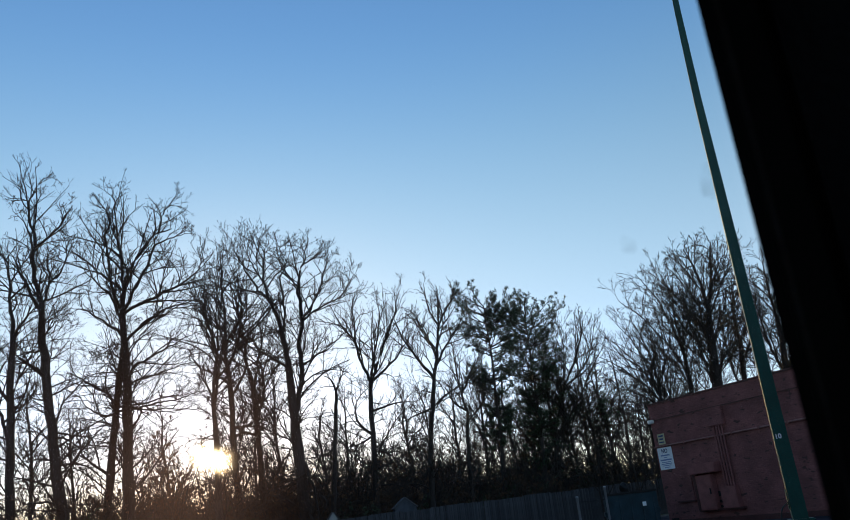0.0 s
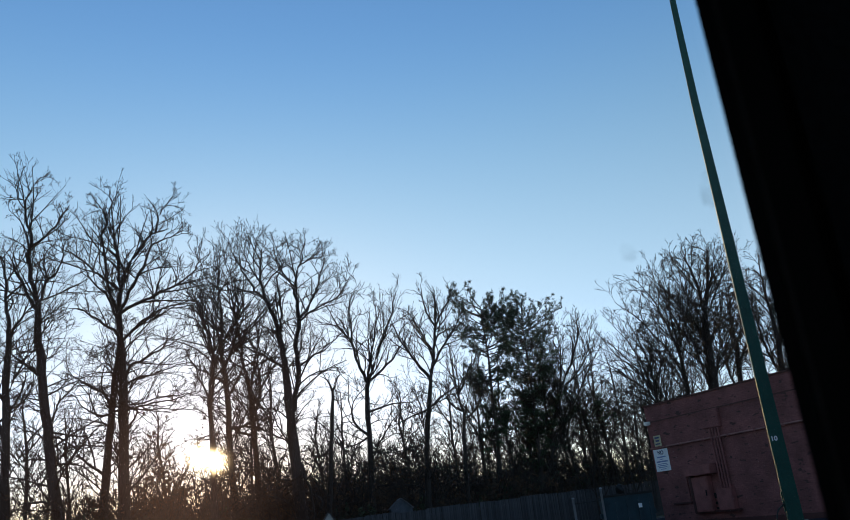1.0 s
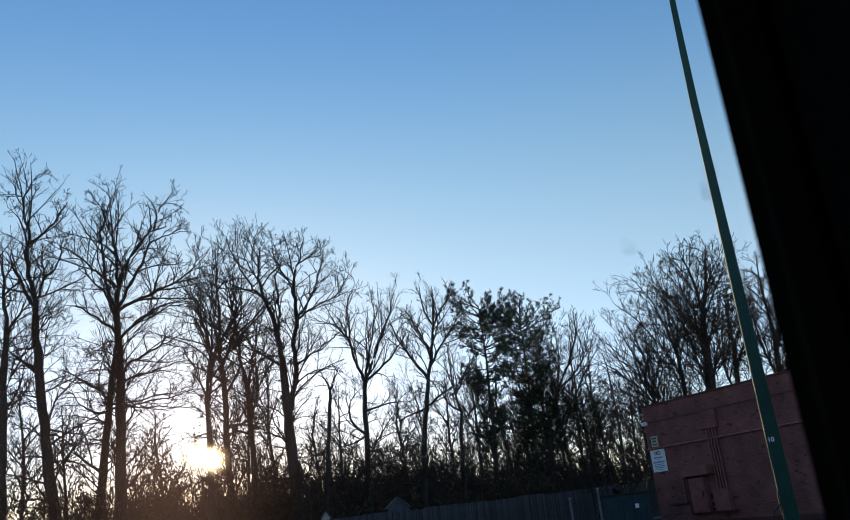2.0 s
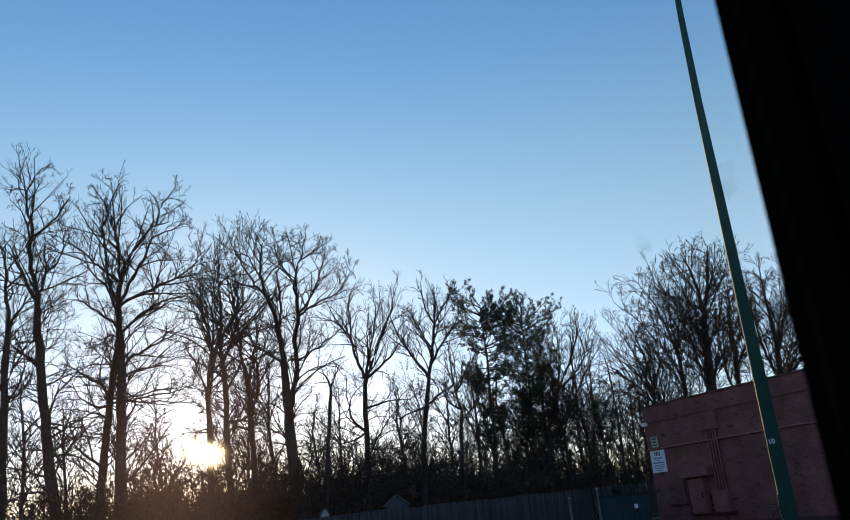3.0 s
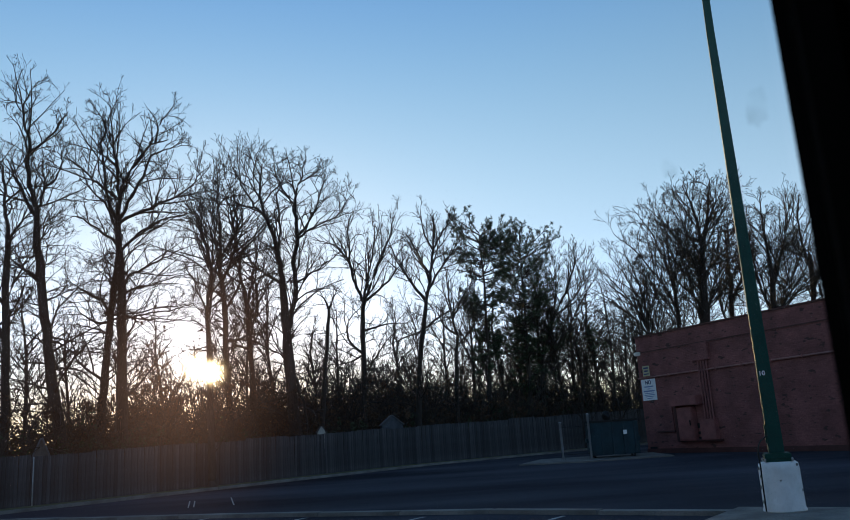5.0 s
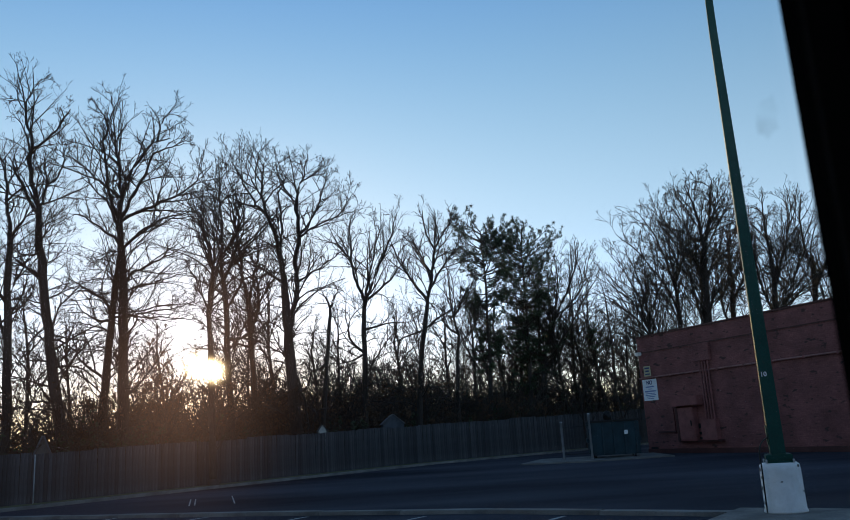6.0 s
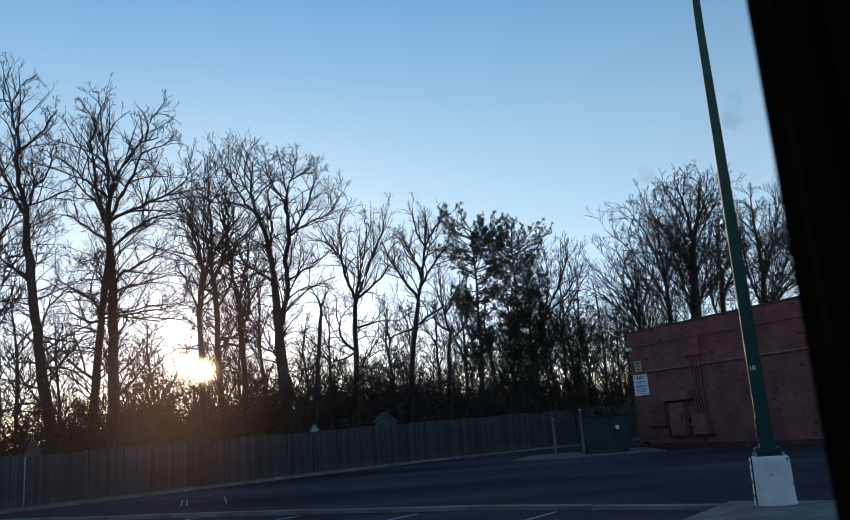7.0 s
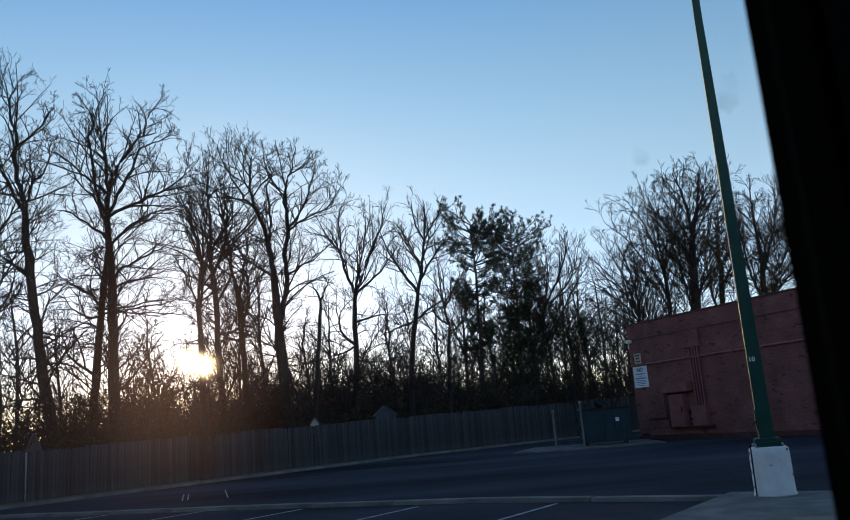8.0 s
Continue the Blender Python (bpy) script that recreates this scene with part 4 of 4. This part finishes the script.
undergrowth("undergrowth", "tangled brown brush with dry leaves behind the fence", 21, 360, 2.3, 9, 6.2, 38000, DRY_LEAF, 0.15, 0.97, 0.062)
undergrowth("undergrowth_tall", "tall thin saplings tangled among the trees", 22, 220, 3, 14, 8.0, 9000, DRY_LEAF, 0.05, 0.75, 0.05)
undergrowth("woods_edge", "dense dark thicket of saplings under the pines", 25, 240, 2, 18, 9.0, 5000, IVY, 0.66, 1.12, 0.07)
undergrowth("undergrowth_dense", "dense dark evergreen brush low behind the fence", 23, 300, 2.2, 6, 4.2, 32000, IVY, 0.15, 1.02, 0.095)
undergrowth("thicket", "thick dark brush at the corner of the woods", 26, 170, 2, 14, 6.5, 8000, IVY, 0.76, 1.2, 0.08)
undergrowth("undergrowth_mid", "dry brown brush crowding the trunks behind the fence", 27, 290, 3, 16, 8.6, 74000, DRY_LEAF, 0.4, 1.0, 0.085)
undergrowth("undergrowth_back", "dense brush farther back in the woods", 24, 240, 8, 26, 7.4, 34000, DRY_LEAF, 0.2, 1.1, 0.11)



def shrub(x, y, h, seed, label, leaves):
    """A many-stemmed shrub with a few dry leaves left on it."""
    rng = np.random.default_rng(seed)
    root = thing("shrub", label, "shrub", (x, y, -0.03), "shrubs")
    pieces = []
    for i in range(9):
        a, lean = rng.uniform(0, 2 * math.pi), rng.uniform(0.08, 0.5)
        ln = h * rng.uniform(0.6, 1.0)
        end = np.array([math.cos(a) * lean * ln, math.sin(a) * lean * ln * 0.8, ln * (1 - lean * 0.35)])
        P = curve(rng, (0.12 * math.cos(a), 0.12 * math.sin(a), -0.05), end, rng.uniform(-0.06, 0.06), 0, 12, 0.12)
        R = np.linspace(0.05, 0.012, 12)
        ob = new("stem", mesh_of("stem", [(*tubes(P[None], R[None], 6), 0)], [BARK]))
        ob.parent = root
        P1, R1 = sprout(rng, P[None], R[None], 14, 0.2, 0.4, (25, 65), 6, 0.2, 0.2, 0.6, 0.011)
        P2, R2 = sprout(rng, P1, R1, 6, 0.2, 0.5, (25, 60), 4, 0.15, 0.2, 0.6, 0.009)
        pieces += [(*tubes(P1, R1, 4), 0), (*tubes(P2, R2, 3), 0)]
        tips = P2[rng.integers(0, len(P2), leaves), rng.integers(1, 4, leaves)]
        tips = tips[tips[:, 2] < h * 0.72]
        u = unit(rng.normal(size=tips.shape)) * rng.uniform(0.04, 0.1, (len(tips), 1))
        w = unit(np.cross(u, rng.normal(size=tips.shape))) * 0.045
        v = np.stack([tips - u, tips - w, tips + u, tips + w], 1).reshape(-1, 3)
        pieces.append((v, np.arange(len(v)).reshape(-1, 4), 1))
    ob = new("crown", mesh_of("crown", pieces, [TWIG, DRY_LEAF]))
    ob.parent = root
    ob["label"] = "fine twigs with curled dry leaves"
    return root


shrub(-13.8, 40.0, 7.4, 61, "many-stemmed shrub with dry leaves against the low sun", 260)
shrub(-5.3, 48.0, 7.0, 62, "tangled bare shrub among the trees", 60)
shrub(-1.7, 52.0, 6.6, 63, "tangled bare shrub among the trees", 40)
shrub(-16.8, 38.0, 6.0, 64, "shrub with dry leaves between two trunks", 220)
shrub(-8.5, 44.0, 6.4, 65, "dense leafy shrub behind the fence", 220)

undergrowth("undergrowth_far", "distant brown brush filling the woods", 28, 330, 17, 24, 10.5, 50000, DRY_LEAF, 0.42, 0.97, 0.12)


def distant_woods():
    """The hazy far edge of the woods: low crowns of bare twigs in depth."""
    rng = np.random.default_rng(31)
    n = 420
    az, dist = np.radians(rng.uniform(-36, 34, n)), rng.uniform(120, 210, n)
    base = np.stack([np.sin(az) * dist, np.cos(az) * dist, np.full(n, -0.1)], 1)
    h = rng.uniform(8.0, 14.5, n) * (0.85 + 0.25 * np.sin(az * 23) * np.sin(az * 57 + 1))
    lean = np.stack([rng.normal(size=n) * 0.06, rng.normal(size=n) * 0.06, np.ones(n)], 1)
    P = base[:, None] + lean[:, None] * h[:, None, None] * np.linspace(0, 1, 5)[None, :, None]
    P[:, 1:, :2] += 0.15 * rng.normal(size=(n, 4, 2))
    R = (0.05 + h * 0.008)[:, None] * np.linspace(1, 0.3, 5)[None]
    P1, R1 = sprout(rng, P, R, 9, 0.15, 0.42, (25, 62), 4, 0.2, 0.18, 0.6, 0.035)
    P2, R2 = sprout(rng, P1, R1, 5, 0.15, 0.6, (25, 60), 2, 0.2, 0.2, 0.6, 0.03)
    pieces = [(*tubes(P, R, 4), 0), (*tubes(P1, R1, 3), 0), (*tubes(P2, R2, 3), 0)]
    # low brush at their feet
    m = 30000
    pick = rng.integers(0, n, m)
    c = base[pick] + np.stack([rng.normal(size=m) * 3.5, rng.normal(size=m) * 2.5, rng.random(m) ** 1.3 * 7.5], 1)
    a = unit(rng.normal(size=c.shape)) * rng.uniform(0.25, 0.55, (m, 1))
    b = unit(np.cross(a, rng.normal(size=c.shape))) * rng.uniform(0.15, 0.35, (m, 1))
    v = np.stack([c - a, c - b, c + a, c + b], 1).reshape(-1, 3)
    pieces.append((v, np.arange(len(v)).reshape(-1, 4), 1))
    ob = new("distant_woods", mesh_of("distant_woods", pieces, [TWIG, DRY_LEAF], False))
    return tagged(ob, "distant dark edge of bare winter woods", "woods", kind="stuff")


distant_woods()

# ---- small roofs beyond the fence ----
def gable(name, label, x, y, ridge, half, rise, turn, siding):
    root = thing(name, label, "shed", (x, y, -0.03))
    root.rotation_euler = (0, 0, radians(turn))
    eave = ridge - rise
    bm = bmesh.new()
    f = [bm.verts.new(c) for c in ((-half, 0, 0), (half, 0, 0), (half, 0, eave), (0, 0, ridge), (-half, 0, eave))]
    b = [bm.verts.new((v.co.x, 1.2, v.co.z)) for v in f]
    bm.faces.new(f), bm.faces.new(b[::-1])
    for i in range(5):
        bm.faces.new((f[i], f[i - 1], b[i - 1], b[i]))
    bmesh.ops.recalc_face_normals(bm, faces=bm.faces)
    part("wall", bm, siding, root, "gable wall")
    for s in (-1, 1):
        slope = math.atan2(rise, half)
        w = math.hypot(half, rise) + 0.08
        bm = boxes((0, w, -0.08, 1.25, 0.0, 0.05))
        bmesh.ops.transform(bm, matrix=Matrix.Translation((0, 0, ridge + 0.012)) @ pose(0, 0, 0, 0, 0, 0 if s > 0 else 180) @ (Matrix.Translation((0, 0, 0)) if s > 0 else Matrix.Translation((0, -1.17, 0))) @ pose(0, 0, 0, 0, math.degrees(slope), 0), verts=bm.verts)
        part("roof", bm, SHINGLE, root, "grey shingled roof slope")
    return root


gable("shed", "small brown-grey gabled shed behind the fence", -14.95, 30.7, 2.46, 0.3, 0.75, 25, SIDING_BROWN)
gable("shed", "pale gabled shed peeping over the fence", -5.65, 41.3, 2.42, 0.2, 0.28, 10, SIDING)
gable("shed", "low grey-blue shed roof above the fence", -2.2, 46.0, 2.85, 0.6, 0.5, 10, SIDING_BLUE)

# ---- dumpster pad beside the building ----
pad = sheet("dumpster_pad", [(3.85, 36.4), (6.6, 35.2), (10.6, 35.6), (10.9, 40), (5.4, 40.5)], -0.1, 0.06, CONCRETE)
tagged(pad, "raised concrete pad under the dumpster", "concrete pad", kind="structure")
dump = thing("dumpster", "dark green steel dumpster with black lid", "dumpster", (8.5, 38.0, 0.06))
dump.rotation_euler = (0, 0, radians(-8))
bm = boxes((-1.15, 1.15, -0.8, 0.8, 0.12, 1.6, 0.03))
for v in bm.verts:
    if v.co.z > 0.7:
        v.co.y *= 1.12
part("body", bm, DUMPSTER, dump)
for x in (-1.0, -0.5, 0.0, 0.5, 1.0):
    part("rib", boxes((x - 0.04, x + 0.04, -0.93, -0.8, 0.15, 1.55, 0.01)), DUMPSTER, dump)
for s in (-1, 1):
    part("lid", boxes((min(0, s * 1.16), max(0, s * 1.16), -0.95, 0.92, 1.6, 1.69, 0.02)), BLACK_PLASTIC, dump, "black plastic lid")
    part("fork_pocket", boxes((s * 1.15 - 0.08, s * 1.15 + 0.08, -0.6, 0.6, 0.7, 0.9, 0.01)), DUMPSTER, dump)
for x in (-0.9, 0.9):
    for y in (-0.6, 0.6):
        part("caster", rod(bmesh.new(), (x - 0.04, y, 0.07), (x + 0.04, y, 0.07), 0.07), BLACK_PLASTIC, dump)
part("sticker", boxes((0.46, 0.62, -0.945, -0.935, 1.02, 1.2)), SIGN, dump, "small white sticker")
bag = thing("refuse_bag", "black refuse bag lying on the dumpster lid", "refuse bag", (8.3, 37.75, 1.75))
bm = bmesh.new()
bmesh.ops.create_icosphere(bm, subdivisions=3, radius=0.2)
for v in bm.verts:
    v.co *= 1 + 0.5 * noise.noise(v.co * 7)
    v.co.z = max(v.co.z * 1.1 + 0.2, 0.0)
part("sack", bm, BLACK_PLASTIC, bag, "", True)

gate = thing("enclosure_gate", "thin barred steel gate between pale grey posts", "gate", (6.05, 37.6, 0.0))
gate.rotation_euler = (0, 0, radians(-28))
for x, h in ((0.0, 1.75), (1.35, 2.05)):
    part("gate_post", lathe([(0.055, -0.05), (0.055, h), (0.07, h), (0.05, h + 0.06)], 12), POST, gate, "pale grey steel post", True).location = (x, 0, 0)
for z in (0.3, 1.55):
    part("gate_rail", rod(bmesh.new(), (0.0, 0, z), (1.35, 0, z), 0.016), WIRE, gate, "", True)
for i in range(9):
    part("bar", rod(bmesh.new(), (0.13 + i * 0.135, 0, 0.3), (0.13 + i * 0.135, 0, 1.55), 0.004, 6), WIRE, gate)

# ---- the parked vehicle from which one looks out ----
car = thing("parked_vehicle", "black window pillar and dark trim of a parked vehicle", "vehicle", (0, 0, 0))
PX, PY = 0.2985, 0.6
bm = boxes((PX, PX + 0.34, PY, PY + 0.08, 0.9, 2.3))
for v in bm.verts:
    if v.co.y > PY + 0.04 and v.co.x < PX + 0.1:
        v.co.x += 0.075
bmesh.ops.bevel(bm, geom=[e for e in bm.edges if abs(e.verts[0].co.x - e.verts[1].co.x) < 0.01 and abs(e.verts[0].co.y - e.verts[1].co.y) < 0.01], offset=0.004, segments=3, affect="EDGES")
part("pillar", bm, TRIM, car, "matt black window pillar", True)
part("pillar_cover", boxes((PX + 0.05, PX + 0.3, PY - 0.02, PY - 0.001, 0.95, 2.28, 0.006)), TRIM, car, "dark grey pillar trim")
part("window_seal", boxes((PX + 0.012, PX + 0.02, PY - 0.006, PY - 0.0005, 0.95, 2.28, 0.002)), BLACK_PLASTIC, car, "thin black rubber seal")
part("roof", boxes((-2.6, PX + 0.34, -1.15, PY + 0.05, 2.26, 2.34, 0.035)), TRIM, car, "dark roof")
part("rear_pillar", boxes((-1.1, -0.98, PY - 0.03, PY + 0.05, 1.3, 2.27, 0.012)), TRIM, car)
part("rear_panel", boxes((-2.6, -2.5, -1.15, PY + 0.05, 0.4, 2.27, 0.03)), TRIM, car)
for y0, y1 in ((PY - 0.05, PY + 0.06), (-1.16, -1.05)):
    part("door", boxes((-2.5, PX + 0.34, y0, y1, 0.4, 1.38, 0.03)), TRIM, car, "black door with window ledge")
part("far_pillar", boxes((PX, PX + 0.3, -1.15, -1.06, 1.36, 2.27, 0.012)), TRIM, car)
part("far_pillar", boxes((-2.5, -1.2, -1.14, -1.06, 1.36, 2.27, 0.012)), TRIM, car)
part("floor_pan", boxes((-2.5, PX + 1.7, -1.1, PY, 0.3, 0.4, 0.02)), TRIM, car)
bm = boxes((PX + 0.34, PX + 1.75, -1.15, PY + 0.05, 0.4, 1.3, 0.06))
for v in bm.verts:
    if v.co.z > 1.0 and v.co.x > PX + 1.2:
        v.co.z -= 0.16
part("bonnet", bm, TRIM, car, "black bonnet")
part("bumper", boxes((PX + 1.74, PX + 1.9, -1.1, PY, 0.35, 0.75, 0.04)), BLACK_PLASTIC, car)
part("dashboard", boxes((PX + 0.06, PX + 0.36, -1.05, PY - 0.06, 0.9, 1.3, 0.04)), TRIM, car)
for x in (-1.9, 1.3):
    for y0 in (0.36, -1.14):
        wheel = part("wheel", rod(bmesh.new(), (x, y0, 0.33), (x, y0 + 0.24, 0.33), 0.33, 28), BLACK_PLASTIC, car, "black tyre")
        part("rim", rod(bmesh.new(), (x, y0 - 0.006, 0.33), (x, y0 + 0.246, 0.33), 0.2, 20), GALV, wheel, "grey wheel rim")


# dusty side window: clear glass with tinted scatter added for glare round the sun
GLARE_GLASS = bpy.data.materials.new("dusty_glare_glass")
GLARE_GLASS.use_nodes = True
gt = GLARE_GLASS.node_tree
clear = gt.nodes.new("ShaderNodeBsdfTransparent")
clear.inputs[0].default_value = (0.99, 0.995, 0.995, 1)
through_glass = clear.outputs[0]
for ior, rough, share_of, tint in ((1.03, 0.5, 0.0026, (1, 0.97, 1, 1)), (1.12, 1.0, 0.001, (1, 0.76, 1, 1))):
    film = gt.nodes.new("ShaderNodeBsdfRefraction")
    film.inputs["Color"].default_value = tint
    film.inputs["Roughness"].default_value = rough
    film.inputs["IOR"].default_value = ior
    mix = gt.nodes.new("ShaderNodeMixShader")
    mix.inputs[0].default_value = share_of
    gt.links.new(through_glass, mix.inputs[1])
    gt.links.new(film.outputs[0], mix.inputs[2])
    through_glass = mix.outputs[0]
gt.links.new(through_glass, gt.nodes["Material Output"].inputs[0])
pane = part("window_pane", boxes((-0.978, PX - 0.001, PY + 0.012, PY + 0.016, 1.375, 2.262)), GLARE_GLASS, car, "clear dusty side window glass with added sun glare")
pane.visible_shadow = False


def smear(x, z, w, h, lean, seed):
    rng = random.Random(seed)
    bm = bmesh.new()
    c = bm.verts.new((0, 0, 0))
    ring = [bm.verts.new((w * math.cos(a) * rng.uniform(0.6, 1), 0, h * math.sin(a) * rng.uniform(0.6, 1))) for a in np.linspace(0, 2 * math.pi, 15)[:-1]]
    for i in range(14):
        bm.faces.new((c, ring[i], ring[(i + 1) % 14]))
    ob = part("smear", bm, SMEAR, car, "faint greasy smear on the window")
    ob.matrix_basis = pose(x, PY, z, 0, lean, 0)
    ob.visible_shadow = False


smear(0.274, 1.846, 0.011, 0.024, 14, 3)
smear(0.194, 1.798, 0.009, 0.010, -30, 4)

# ---- pale steel post in front of the fence ----
marker = thing("steel_post", "slim pale steel post against the board fence", "post", (-14.34, 28.92, 0.06))
part("shaft", lathe([(0.024, -0.06), (0.024, 1.62), (0.02, 1.65)], 12), POST, marker, "", True)
part("cap", lathe([(0.03, 1.62), (0.03, 1.66), (0.015, 1.69)], 12), GALV, marker, "dull metal cap", True)

# ---- wooden fence ----
fence = thing("wooden_fence", "weathered grey board fence along the lot edge", "fence")
bm = boxes((-0.069, 0.069, -0.009, 0.009, 0.0, 1.0))
board = bpy.data.meshes.new("board")
bm.to_mesh(board)
bm.free()
board.materials.append(FENCE_WOOD)
total = (FENCE_LINE[1] - FENCE_LINE[0]).length + (FENCE_LINE[2] - FENCE_LINE[1]).length
STEP = 0.146
n = int(total / STEP)
rng = random.Random(8)
post_me = bpy.data.meshes.new("post")
bm = boxes((-0.05, 0.05, -0.05, 0.05, 0.0, 1.0, 0.008))
bm.to_mesh(post_me)
bm.free()
post_me.materials.append(FENCE_WOOD)
rail_me = bpy.data.meshes.new("rail")
bm = boxes((0.0, 2.42, -0.02, 0.02, -0.045, 0.045))
bm.to_mesh(rail_me)
bm.free()
rail_me.materials.append(FENCE_WOOD)


def fence_top(u):
    return 1.52 + 0.98 * u


for i in range(n):
    u = i * STEP / total
    p, p2 = along_fence(u), along_fence(min(1, u + 0.002))
    yaw = math.degrees(math.atan2(p2.y - p.y, p2.x - p.x)) if u < 0.997 else 39
    panel = int(i / 16.6)
    h = fence_top(u) + 0.035 * math.sin(panel * 2.4) + rng.uniform(-0.012, 0.012)
    share("board", board, fence, pose(p.x, p.y, 0.06, rng.uniform(-0.7, 0.7), rng.uniform(-0.5, 0.5), yaw + rng.uniform(-1.5, 1.5)) @ Matrix.Diagonal((1, 1, h - 0.06, 1)))
for i in range(int(total / 2.42)):
    u = i * 2.42 / total
    p, p2 = along_fence(u), along_fence(min(1, u + 0.002))
    d = (p2 - p).normalized()
    yaw = math.degrees(math.atan2(d.y, d.x))
    q = p + Vector((-d.y, d.x, 0)) * 0.075
    share("post", post_me, fence, pose(q.x, q.y, 0, 0, 0, yaw) @ Matrix.Diagonal((1, 1, fence_top(u) - 0.05, 1)))
    q = p + Vector((-d.y, d.x, 0)) * 0.031
    for z in (0.35, fence_top(u) - 0.3):
        share("rail", rail_me, fence, pose(q.x, q.y, z, 0, 0, yaw))
